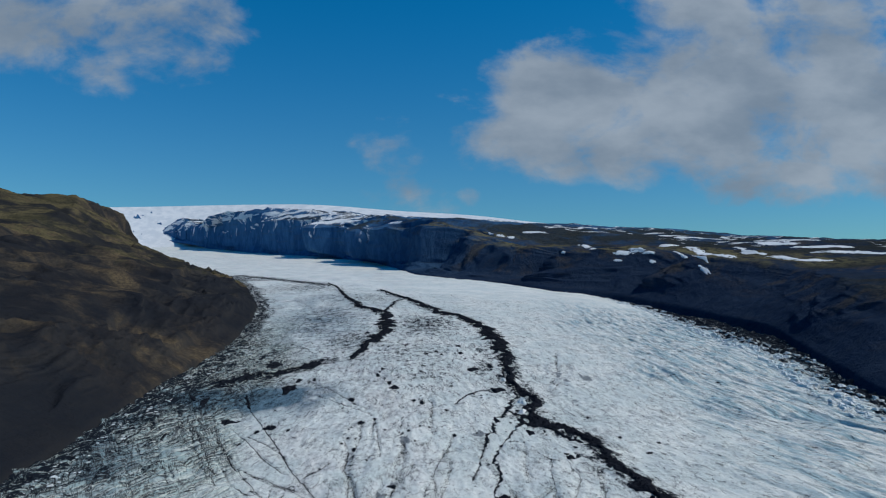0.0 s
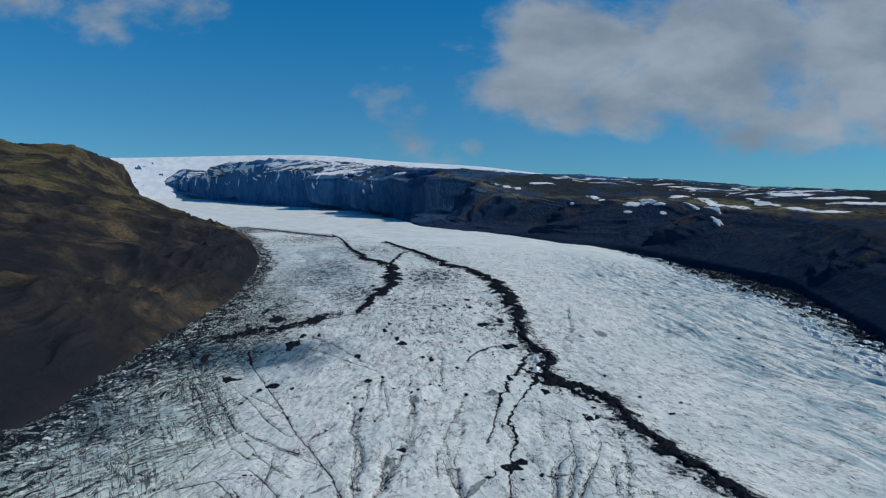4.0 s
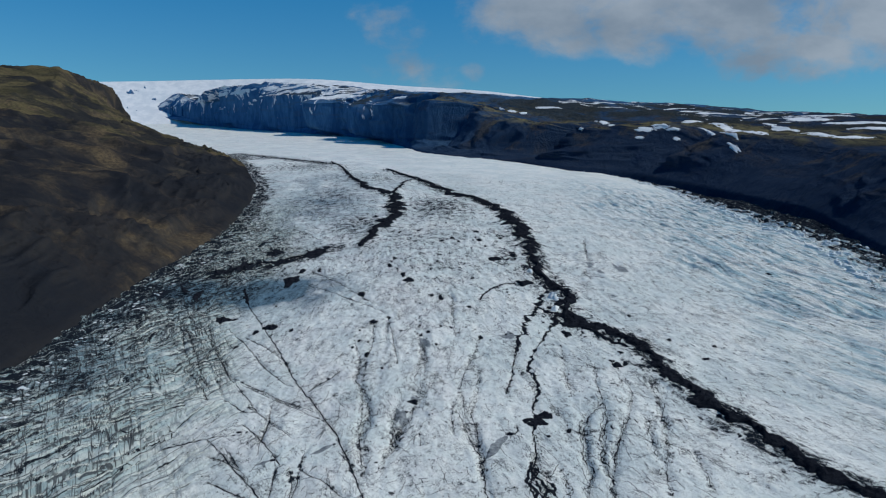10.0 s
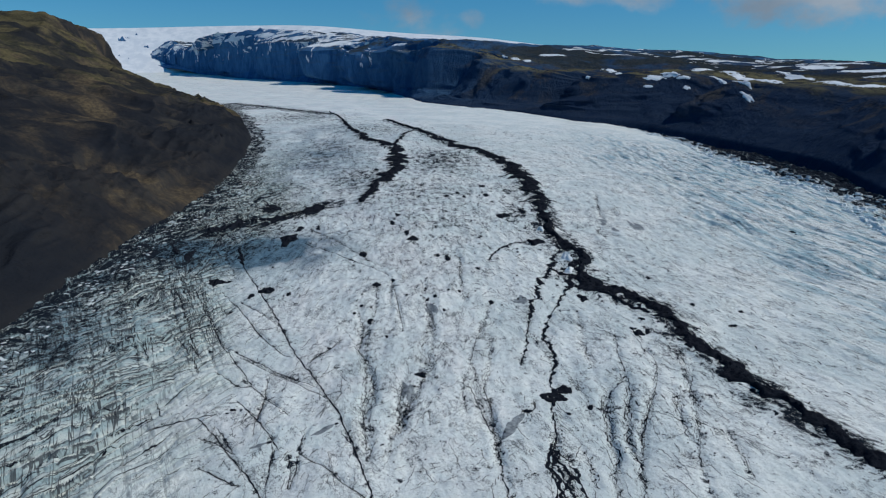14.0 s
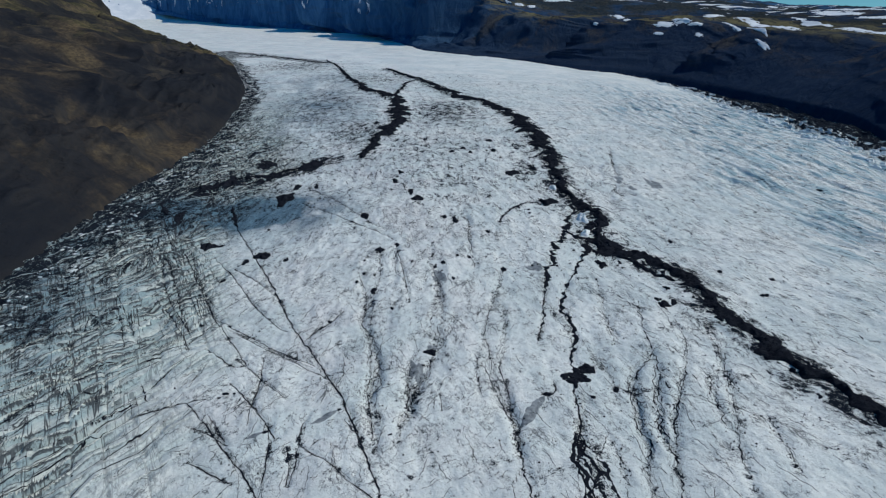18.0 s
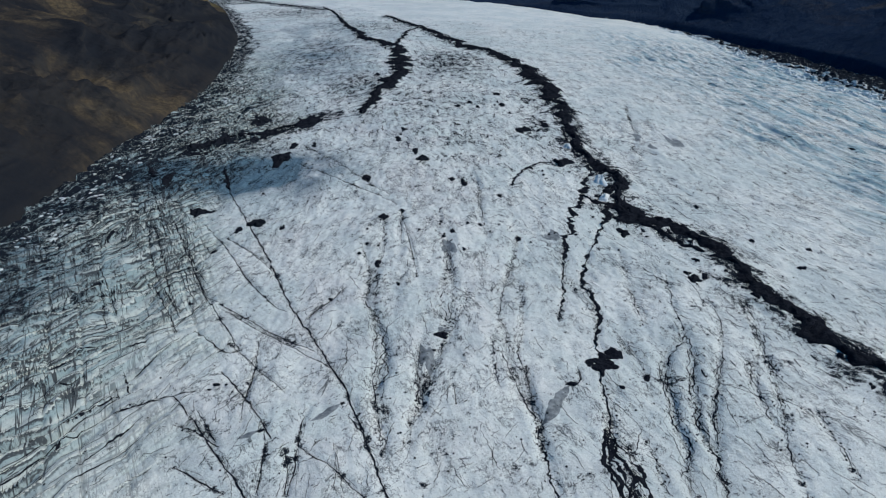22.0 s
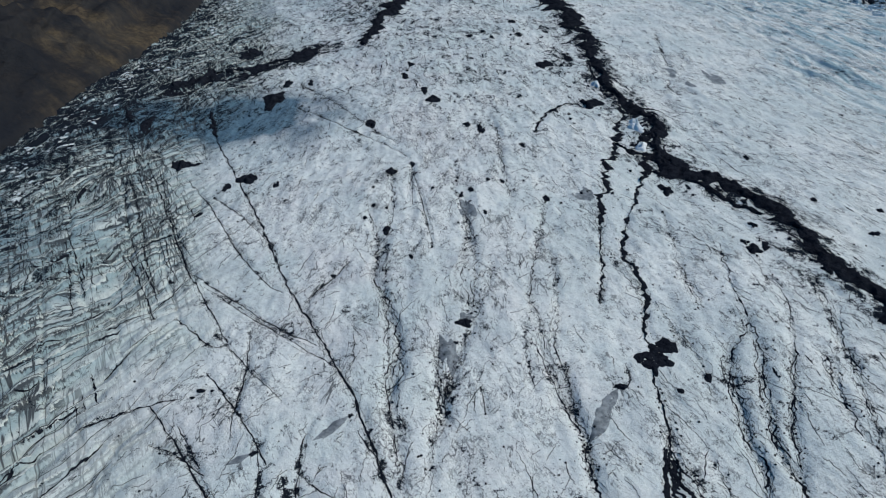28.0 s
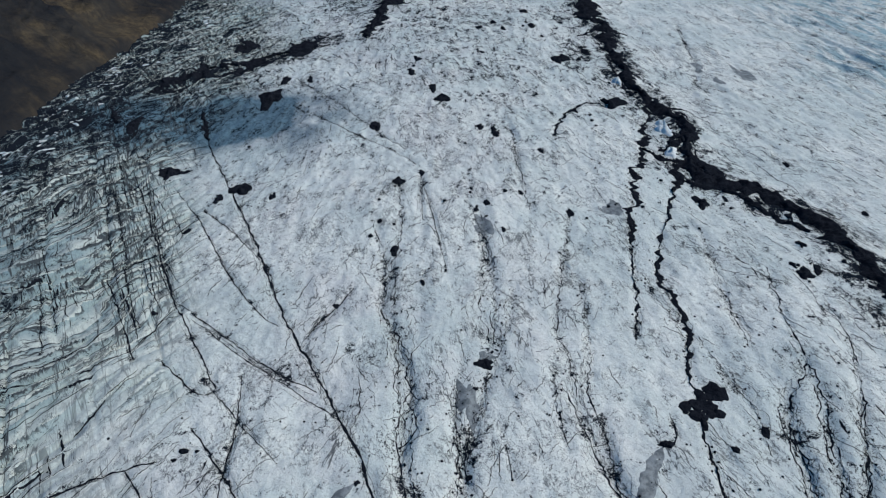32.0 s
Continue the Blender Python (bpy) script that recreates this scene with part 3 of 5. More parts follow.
    colour = n.mix(grey, white, (0.05, 0.055, 0.062, 1))
    # black grit along moraines, channels and margins: coarse clots far and wide, fine grains near
    clots = n.math("ADD", n.math("MULTIPLY", n.noise(grooves, 0.14, 7.0, 0.72, 0.6), n.math("SUBTRACT", 1.0, west)), n.math("MULTIPLY", n.noise(steps, 0.30, 8.0, 0.70, 0.5), west))
    grit = n.math("ADD", n.math("MULTIPLY", clots, 0.42), n.math("ADD", n.math("MULTIPLY", streak, 0.33), n.math("MULTIPLY", n.noise(pos, 2.4, 3.0, 0.7), 0.25)))
    cover = n.ramp(n.math("ADD", dust, n.math("MULTIPLY", n.math("SUBTRACT", grit, 0.5), 5.6)), 0.50, 0.62)
    colour = n.mix(cover, colour, (0.012, 0.016, 0.023, 1))
    grain = n.noise(pos, 0.8, 6.0, 0.68, 0.4)
    height = n.math("ADD", n.math("MULTIPLY", streak, n.math("ADD", 0.25, n.math("MULTIPLY", east, 0.45))), n.math("ADD", n.math("MULTIPLY", grain, 0.40), n.math("MULTIPLY", hair, 0.30)))
    finish(n, colour, n.math("ADD", 0.5, n.math("MULTIPLY", grey, 0.4)), height, 1.0, 0.9, n.math("MULTIPLY", n.math("SUBTRACT", 1.0, n.math("MAXIMUM", cover, grey)), 0.2))
    return m


def debris_material():
    m, n, pos = material("black_moraine_rubble")
    big, fine = n.noise(pos, 0.35, 6.0, 0.65), n.noise(pos, 1.8, 6.0, 0.7)
    stones = n.add("ShaderNodeTexVoronoi", None, Vector=pos, Scale=0.9).outputs[0]
    colour = n.mix(n.ramp(big, 0.3, 0.7), (0.008, 0.010, 0.015, 1), (0.018, 0.021, 0.028, 1))
    colour = n.mix(n.math("MULTIPLY", n.ramp(fine, 0.60, 0.74), 0.6), colour, (0.04, 0.04, 0.044, 1))
    finish(n, colour, 0.95, n.math("ADD", fine, n.math("MULTIPLY", stones, -0.6)), 0.9, 0.5, 0.0)
    return m


def slush_material():
    m, n, pos = material("grey_slush")
    mottled = n.noise(pos, 0.5, 6.0, 0.65)
    finish(n, n.mix(n.ramp(mottled, 0.35, 0.65), (0.115, 0.13, 0.14, 1), (0.27, 0.295, 0.305, 1)), 0.75, mottled, 0.3, 0.1, 0.2)
    return m


def hill_material():
    m, n, pos = material("mossy_hillside")
    ochre = field(n, "ochre")
    big = n.noise(pos, 0.0065, 7.0, 0.62, 0.6)
    mid = n.noise(n.place(pos, (1, 1, 1.6)), 0.028, 9.0, 0.68, 0.5)
    gully = n.noise(n.place(pos, (0.35, 1, 0.35)), 0.03, 6.0, 0.6, 0.6)
    fine = n.noise(pos, 0.22, 7.0, 0.7)
    # downslope runs of earth, in a direction across the hill's foot
    runs = n.noise(n.place(n.place(pos, rot=(0, 0, radians(28))), (0.30, 1.0, 0.55)), 0.016, 8.0, 0.64, 0.9)
    wide = n.noise(pos, 0.0036, 5.0, 0.55, 0.5)
    earth = n.mix(n.ramp(mid, 0.38, 0.64), (0.019, 0.021, 0.025, 1), (0.050, 0.047, 0.043, 1))
    lit = n.math("ADD", n.math("MULTIPLY", ochre, 0.16), n.math("ADD", n.math("MULTIPLY", wide, 0.6), n.math("MULTIPLY", runs, 0.5)))
    tan = n.mix(n.ramp(fine, 0.38, 0.62), (0.085, 0.066, 0.044, 1), (0.165, 0.122, 0.070, 1))
    earth = n.mix(n.math("MULTIPLY", n.ramp(lit, 0.54, 0.68), 0.75), earth, tan)
    moss = n.mix(n.ramp(n.math("ADD", n.math("MULTIPLY", gully, 0.7), n.math("MULTIPLY", fine, 0.3)), 0.42, 0.60), (0.042, 0.043, 0.026, 1), (0.125, 0.106, 0.055, 1))
    slope = n.add("ShaderNodeSeparateXYZ", None, i0=n.add("ShaderNodeNewGeometry").outputs["Normal"]).outputs[2]
    green = n.math("MULTIPLY", n.ramp(n.math("ADD", mid, n.math("MULTIPLY", n.math("SUBTRACT", ochre, 0.55), 0.42)), 0.46, 0.60), n.ramp(slope, 0.55, 0.88))
    colour = n.mix(n.math("MULTIPLY", green, 0.8), earth, moss)
    colour = n.mix(n.math("MULTIPLY", n.ramp(n.math("SUBTRACT", big, n.math("MULTIPLY", ochre, 0.06)), 0.39, 0.52), 0.85), colour, (0.017, 0.020, 0.026, 1))
    # steep rock shows bare
    colour = n.mix(n.math("MULTIPLY", n.ramp(slope, 0.80, 0.35), 0.4), colour, (0.046, 0.045, 0.046, 1))
    scree = n.ramp(n.noise(n.place(pos, (0.55, 0.55, 2.4)), 0.011, 6.0, 0.6, 0.8), 0.46, 0.62)
    colour = n.mix(n.math("MULTIPLY", scree, 0.45), colour, (0.021, 0.023, 0.027, 1))
    finish(n, colour, 0.95, n.math("ADD", n.math("ADD", mid, gully), n.math("MULTIPLY", fine, 0.3)), 1.0, 4.5, 0.0)
    return m


def cliff_material():
    m, n, pos = material("basalt_cliff")
    big = n.noise(pos, 0.006, 6.0, 0.6, 0.5)
    ribs = n.noise(n.place(pos, (1, 1, 0.3)), 0.04, 8.0, 0.68, 0.6)
    beds = n.noise(n.place(pos, (0.12, 0.12, 1)), 0.08, 6.0, 0.62, 0.3)
    fine = n.noise(pos, 0.2, 6.0, 0.7)
    # distance haze painted into the rock: bluer and paler up the valley
    far_haze = field(n, "far_haze")
    rock = n.mix(n.ramp(ribs, 0.38, 0.62), n.mix(far_haze, (0.016, 0.030, 0.060, 1), (0.032, 0.107, 0.235, 1)), n.mix(far_haze, (0.022, 0.037, 0.066, 1), (0.060, 0.168, 0.325, 1)))
    rock = n.mix(n.math("MULTIPLY", n.ramp(beds, 0.55, 0.64), 0.4), rock, n.mix(far_haze, (0.032, 0.04, 0.058, 1), (0.07, 0.12, 0.19, 1)))
    slope = n.add("ShaderNodeSeparateXYZ", None, i0=n.add("ShaderNodeNewGeometry").outputs["Normal"]).outputs[2]
    # brown scree in fans and on worn faces
    worn = n.math("MULTIPLY", n.ramp(n.noise(n.place(pos, (1, 1, 0.45)), 0.011, 6.0, 0.62, 0.8), 0.50, 0.62), n.math("MULTIPLY", n.ramp(slope, 0.30, 0.62), field(n, "scree")))
    rock = n.mix(n.math("MULTIPLY", worn, n.math("SUBTRACT", 0.8, n.math("MULTIPLY", far_haze, 0.6))), rock, n.mix(n.ramp(fine, 0.4, 0.6), (0.042, 0.042, 0.045, 1), (0.075, 0.066, 0.056, 1)))
    flat = n.ramp(n.math("ADD", slope, n.math("MULTIPLY", n.math("SUBTRACT", ribs, 0.5), 0.5)), 0.70, 0.90)
    flat = n.math("MULTIPLY", n.math("MULTIPLY", flat, n.ramp(big, 0.40, 0.54)), field(n, "moss"))
    moss = n.mix(n.ramp(fine, 0.4, 0.62), (0.019, 0.025, 0.027, 1), (0.044, 0.045, 0.036, 1))
    moss = n.mix(n.math("MULTIPLY", field(n, "ledge"), n.ramp(ribs, 0.40, 0.55)), moss, (0.155, 0.138, 0.072, 1))
    colour = n.mix(n.math("MULTIPLY", flat, 0.85), rock, moss)
    # old snow lying on the plateau, and on ledges of the far wall
    lies = field(n, "snow")
    drift = n.noise(n.place(pos, (0.45, 1.3, 2.0), (0, 0, 0.35)), 0.014, 8.0, 0.66, 0.8)
    hang = n.noise(n.place(pos, (1, 1, 0.5)), 0.022, 6.0, 0.62, 1.0)
    snow = n.ramp(n.math("ADD", drift, lies), 0.55, 0.575)
    snow = n.math("MAXIMUM", snow, n.ramp(n.math("ADD", hang, field(n, "hang")), 0.57, 0.60))
    colour = n.mix(snow, colour, (0.70, 0.73, 0.76, 1))
    finish(n, colour, 0.95, n.math("ADD", ribs, n.math("MULTIPLY", fine, 0.25)), 1.0, 8.0, 0.0)
    return m


def snow_material():
    m, n, pos = material("old_snow")
    a, b = n.noise(pos, 0.02, 6.0, 0.6), n.noise(n.place(pos, (1, 0.4, 1)), 0.15, 6.0, 0.65)
    colour = n.mix(n.ramp(a, 0.35, 0.65), (0.56, 0.61, 0.66, 1), (0.70, 0.73, 0.76, 1))
    colour = n.mix(n.math("MULTIPLY", n.ramp(b, 0.6, 0.72), 0.35), colour, (0.45, 0.47, 0.5, 1))
    finish(n, colour, 0.7, b, 0.5, 1.0, 0.2)
    return m


def serac_material():
    m, n, pos = material("serac_ice")
    a, b = n.noise(pos, 0.25, 5.0, 0.6), n.noise(pos, 1.6, 5.0, 0.7)
    colour = n.mix(n.ramp(a, 0.35, 0.65), (0.50, 0.58, 0.62, 1), (0.78, 0.80, 0.79, 1))
    colour = n.mix(n.math("MULTIPLY", n.ramp(b, 0.60, 0.68), 0.7), colour, (0.06, 0.065, 0.07, 1))
    finish(n, colour, 0.6, b, 0.6, 0.3, 0.2)
    return m


def gravel_material():
    m, n, pos = material("black_gravel")
    a, b = n.noise(pos, 0.03, 6.0, 0.6), n.noise(pos, 0.8, 6.0, 0.7)
    finish(n, n.mix(n.ramp(a, 0.35, 0.65), (0.012, 0.014, 0.018, 1), (0.024, 0.026, 0.031, 1)), 0.95, b, 0.8, 0.5, 0.0)
    return m


ICE, RUBBLE, SLUSH = ice_material(), debris_material(), slush_material()
HILL, CLIFF, SNOW, GRAVEL, SERAC = hill_material(), cliff_material(), snow_material(), gravel_material(), serac_material()


# ---- ground, glacier ----
def ground():
    gx, gy = np.meshgrid(np.linspace(-4000, 4000, 161), np.linspace(-3000, 4600, 153))
    gz = ice_base(gx, gy) - 14 - 25 * smooth(200, -400, gy)
    tagged(new("ground", grid_mesh("ground", gx, gy, gz, [GRAVEL])), "black outwash gravel under and around the glacier", "ground", kind="structure")


def glacier():
    ys = [290.0]
    while ys[-1] < 4450:
        d2 = (ys[-1] - 235) ** 2 + 130 ** 2
        ys.append(ys[-1] + min(max(0.26, d2 / (130 * 1250.0)), 9.0))
    ys = np.array(list(np.arange(-260.0, 286.0, 6.0)) + ys)
    left = np.interp(ys, [300, 500, 900, 1500, 2000, 2500, 3000, 4000, 4450], [-262, -290, -260, -420, -660, -1100, -1500, -1900, -2000])
    right = np.interp(ys, [300, 400, 500, 900, 1300, 1800, 2300, 3000, 4450], [330, 400, 480, 600, 620, 360, 140, 20, -200])
    cols = 950
    # columns lie closer in the middle of the tongue
    s = np.linspace(-1, 1, cols)
    s = 0.5 + 0.5 * (0.85 * s + 0.15 * s ** 3)
    px = left[:, None] + (right - left)[:, None] * s[None]
    py = np.repeat(ys[:, None], cols, 1)
    pz = ice_base(px, py) + ice_relief(px, py) - 45 * smooth(-40, -260, py)
    dust = 0.93 * margin_east(px, py) + 0.72 * margin_west(px, py)
    dust = np.maximum(dust, (0.155 + 0.115 * smooth(440, 620, py) + 0.03 * fbm(px / 35, py / 60, 3) - 0.10 * smooth(110, 190, px)) * (1 - smooth(1050, 1350, py)))
    rough_side = smooth(-60, -130, px + 12 * fbm(px / 20, py / 20, 3)) * (1 - smooth(780, 1000, py)) * smooth(540, 640, py)
    dust = np.maximum(dust, crevassed_west(px, py) * (0.22 + 0.20 * smooth(500, 620, py) + 0.30 * smooth(-140, -205, px)))
    dust = np.maximum(dust, 0.54 * rough_side)
    for cx, cy, wx, wy, much in ((40, 940, 65, 130, 0.64), (-110, 1020, 90, 190, 0.50), (85, 665, 24, 80, 0.40), (-60, 800, 60, 60, 0.34), (25, 660, 65, 110, 0.42), (-55, 850, 55, 90, 0.58), (100, 395, 40, 40, 0.30), (120, 556, 16, 34, 0.42), (-330, 1650, 110, 70, 0.62), (-190, 1430, 120, 160, 0.56), (-60, 1240, 110, 120, 0.50), (-230, 1180, 40, 120, 0.45), (88, 690, 20, 60, 0.56), (95, 770, 22, 60, 0.52), (15, 770, 90, 130, 0.46), (48.8, 330, 5.0, 20, 0.54)):
        dust = np.maximum(dust, much * np.exp(-np.square((px - cx) / wx) - np.square((py - cy) / wy)))
    for points, wide, much in ((MORAINE, 22, 0.70), (MORAINE_WEST, 22, 0.52), (MORAINE_LINK, 16, 0.45), (MORAINE_MARGIN, 30, 0.72), (MORAINE_UPPER, 45, 0.72)):
        d = near_line(px, py, points, wide * 2.2)
        dust = np.maximum(dust, much * np.exp(-np.square(d / wide) * 1.6) + 0.0)
        pz = pz + (1.6 * np.exp(-np.square(d / 12)) if wide < 30 else 0)
    for kind, half, points in LINES:
        reach = 9.0 if kind == "channel" else 5.0
        d = near_line(px, py, points, reach)
        if kind == "channel":
            dust = np.maximum(dust, (0.34 + 0.08 * smooth(420, 520, py)) * np.exp(-np.square(d / 2.6)))
            pz = pz - 0.5 * np.exp(-np.square(d / 2.2))
        else:
            dust = np.maximum(dust, 0.44 * np.exp(-np.square(d / 1.5)))
            pz = pz - 0.4 * np.exp(-np.square(d / (0.8 + half)))
    clean = smooth(1150, 1500, py + 60 * fbm(px / 90, py / 90, 2) + 0.35 * px) * (1 - 0.8 * margin_west(px, py))
    # where cloud shadows lie, to be painted into the ice colour
    cloud_shade = 1.6 * np.exp(-np.square((px + 108) / 52) - np.square((py - 612) / 38)) + 0.36 * np.exp(-np.square((px + 110) / 75) - np.square((py - 950) / 150)) + 0.85 * np.exp(-np.square((px + 178) / 42) - np.square((py - 636) / 32)) + 0.55 * np.exp(-np.square((px + 215) / 22) - np.square((py - 560) / 50)) + 0.36 * np.exp(-np.square((px + 130) / 120) - np.square((py - 1170) / 170))
    cloud_shade = cloud_shade + 0.5 * np.exp(-np.square((px + 190) / 42) - np.square((py - 460) / 75))
    cloud_shade = cloud_shade * (1 + 0.5 * fbm(px / 24, py / 24, 3))
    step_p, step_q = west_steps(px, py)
    fields = {"across": flow(px, py), "along": py, "dust": dust, "west": crevassed_west(px, py), "east": crevassed_east(px, py), "clean": clean, "cloud_shade": cloud_shade, "step_p": step_p, "step_q": step_q}
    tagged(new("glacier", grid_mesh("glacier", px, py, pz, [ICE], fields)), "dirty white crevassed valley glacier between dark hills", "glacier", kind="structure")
    return ys, left, right, s, pz


ground()
ROW_Y, ROW_LEFT, ROW_RIGHT, COLUMN_S, SHEET_Z = glacier()


def on_ice(x, y):
    """The height of the built ice sheet at places."""
    x, y = np.asarray(x, float), np.asarray(y, float)
    r = np.clip(np.searchsorted(ROW_Y, y) - 1, 0, len(ROW_Y) - 2)
    fy = np.clip((y - ROW_Y[r]) / (ROW_Y[r + 1] - ROW_Y[r]), 0, 1)
    s = (x - np.interp(y, ROW_Y, ROW_LEFT)) / (np.interp(y, ROW_Y, ROW_RIGHT) - np.interp(y, ROW_Y, ROW_LEFT))
    c = np.clip(np.searchsorted(COLUMN_S, s) - 1, 0, len(COLUMN_S) - 2)
    fx = np.clip((s - COLUMN_S[c]) / (COLUMN_S[c + 1] - COLUMN_S[c]), 0, 1)
    z = SHEET_Z
    return (z[r, c] * (1 - fx) + z[r, c + 1] * fx) * (1 - fy) + (z[r + 1, c] * (1 - fx) + z[r + 1, c + 1] * fx) * fy


# ---- mountains ----
def loft(name, lines, shape, across, along, rough, mat, label, category, seed=0.0, reach=140.0, wall=1.0, fields=None, bulges=(), calm=None):
    """A mountainside through guide lines, from its foot to its back."""
    g = np.stack([spline(line, along) for line in lines])   # line, place, xyz
    at = np.linspace(0, len(lines) - 1, across)
    k = np.minimum(at.astype(int), len(lines) - 2)
    f = (at - k)[:, None, None]
    p = g[k] * (1 - f) + g[k + 1] * f
    if shape is not None:
        h = np.clip(shape(at[:, None], np.linspace(0, 1, along)[None]), 0, len(lines) - 1)
        kz = np.minimum(h.astype(int), len(lines) - 2)
        fz, place = h - kz, np.arange(along)[None]
        p[:, :, 2] = g[kz, place, 2] * (1 - fz) + g[kz + 1, place, 2] * fz
    fade = smooth(0, 0.3, at)[:, None]
    run = np.concatenate([[0], np.cumsum(np.linalg.norm(np.diff(g[1][:, :2], axis=0), axis=1))])[None]
    x, y = p[:, :, 0].copy(), p[:, :, 1].copy()
    cut = ridged((run + 60 * fbm(run / 170, 0 * run + seed, 3)) / 120 + seed + 0.45 * fbm(x / 90, y / 90, 2), at[:, None] * 1.5 + 0 * run + seed, 4, 0.55)
    dz = rough * (0.55 * fbm(x / reach + seed, y / reach, 6, 0.55) + 0.45 * cut - 0.3)
    still = 1.0 if calm is None else calm(y)
    dz = dz * still
    dz = np.where(at[:, None] < 0.6, np.maximum(dz, -4.0), dz)
    p[:, :, 2] += dz * fade
    p[:, :, 2] -= (1 - smooth(0, 0.1, at)[:, None]) * 12
    # buttresses: the wall itself bends in and out, more in some places than in others
    out = g[0, :, :2] - g[1, :, :2]
    out /= np.linalg.norm(out, axis=1)[:, None]
    broad = fbm(run / 210 + seed * 3, 0 * run + seed, 3, 0.6)
    push = wall * fade * (30 * broad + 16 * (cut - 0.4) * (0.6 + 0.8 * np.clip(broad + 0.4, 0, 1))) * (1 - smooth(0.95, 1.5, at))[:, None] * smooth(0.05, 0.6, at)[:, None]
    # single buttresses and re-entrants: place along the wall, half width, metres out
    along_s = np.linspace(0, 1, along)[None]
    bulge = 0 * along_s
    for place, wide, far in bulges:
        bulge = bulge + far * np.exp(-np.square(np.square((along_s - place) / wide)))
    zone = (smooth(0.08, 0.6, at) * (1 - smooth(1.15, 1.9, at)))[:, None]
    push = push * still + bulge * zone
    p[:, :, 2] += 0.15 * np.minimum(bulge, 0) * (smooth(0.5, 1.0, at) * (1 - smooth(1.2, 1.8, at)))[:, None]
    p[:, :, 0] += push * out[None, :, 0]
    p[:, :, 1] += push * out[None, :, 1]
    fields = {key: make(at[:, None] + 0 * run, x, y, p[:, :, 2]) for key, make in (fields or {}).items()}
    me = grid_mesh(name, p[:, :, 0], p[:, :, 1], p[:, :, 2], [mat], fields)
    tagged(new(name, me), label, category, kind="structure")
    return p


FOOT_EAST = [(400, 250, -20), (410, 480, 5), (425, 570, 16), (436, 640, 24), (462, 736, 33), (510, 880, 42), (550, 1000, 48), (560, 1110, 52), (535, 1220, 60), (505, 1310, 70), (430, 1451, 88),
             (309, 1510, 103), (210, 1620, 116), (132, 1680, 122), (43, 1860, 135), (-20, 2350, 162), (-141, 2814, 193), (-362, 3149, 217), (-706, 3483, 245), (-907, 3741, 268), (-1170, 4000, 321), (-1367, 4100, 343), (-1489, 4180, 368)]
LEDGE_EAST = [(600, 250, 80), (590, 480, 95), (595, 600, 104), (600, 700, 110), (615, 800, 114), (640, 900, 119), (690, 1020, 128), (720, 1150, 140), (690, 1300, 160), (640, 1420, 176), (540, 1560, 188),
              (415, 1650, 194), (330, 1850, 215), (240, 1960, 240), (150, 2110, 283), (40, 2280, 290), (-195, 2810, 318), (-480, 3240, 390), (-790, 3560, 420), (-1010, 3830, 400), (-1214, 4050, 397), (-1386, 4140, 376), (-1510, 4220, 380)]
RIM_EAST = [(1300, 300, 150), (1280, 500, 158), (1260, 700, 164), (1240, 850, 170), (1220, 1000, 176), (1200, 1150, 180), (1160, 1300, 184), (1100, 1450, 188), (960, 1560, 192), (830, 1620, 208), (720, 1700, 212),
            (600, 1800, 214), (500, 1930, 228), (410, 2060, 255), (140, 2280, 322), (10, 2450, 335), (-178, 3150, 415), (-571, 3450, 466), (-960, 3700, 455), (-1121, 4000, 422), (-1262, 4150, 471), (-1412, 4210, 413), (-1538, 4270, 393)]
BACK_EAST = [(3200, 100, 150), (3100, 400, 170), (3000, 800, 190), (2800, 1100, 205), (2600, 1400, 220), (2300, 1600, 228), (2000, 1750, 232), (1700, 1850, 236), (1425, 1950, 238), (1300, 2150, 255), (1230, 2350, 276),
             (1100, 2500, 294), (950, 2700, 315), (760, 2950, 350), (600, 3300, 385), (400, 3700, 420), (200, 4000, 445), (-300, 4150, 470), (-700, 4200, 480), (-1000, 4270, 470), (-1150, 4330, 420), (-1389, 4400, 400), (-1500, 4440, 400)]


def walls_east(at, s):
    """Even slopes near the snout, cliffs over talus farther up."""
    slope = np.clip(at, 0, 1) ** 0.92
    cliff = 0.32 * np.clip(at, 0, 1) ** 0.9 + 0.68 * smooth(0.48, 0.94, at)
    far = smooth(0.24, 0.34, s)
    return np.where(at < 1, slope * (1 - far) + cliff * far, at + 0 * s)


def snow_east(at, x, y, z):
    far = smooth(2300, 3000, y)
    high = smooth(1.85, 2.3, at)
    return -0.6 + 0.575 * high + 0.615 * (1 - high) * far * smooth(0.75, 1.30, at) + 0.05 * far


def hang_east(at, x, y, z):
    """Snow hanging in gullies under the rim of the far wall."""
    return -0.6 + smooth(1900, 2500, y) * (0.42 + 0.17 * smooth(0.45, 1.0, at) + 0.03 * smooth(2900, 3500, y)) * (1 - smooth(1.3, 1.8, at))


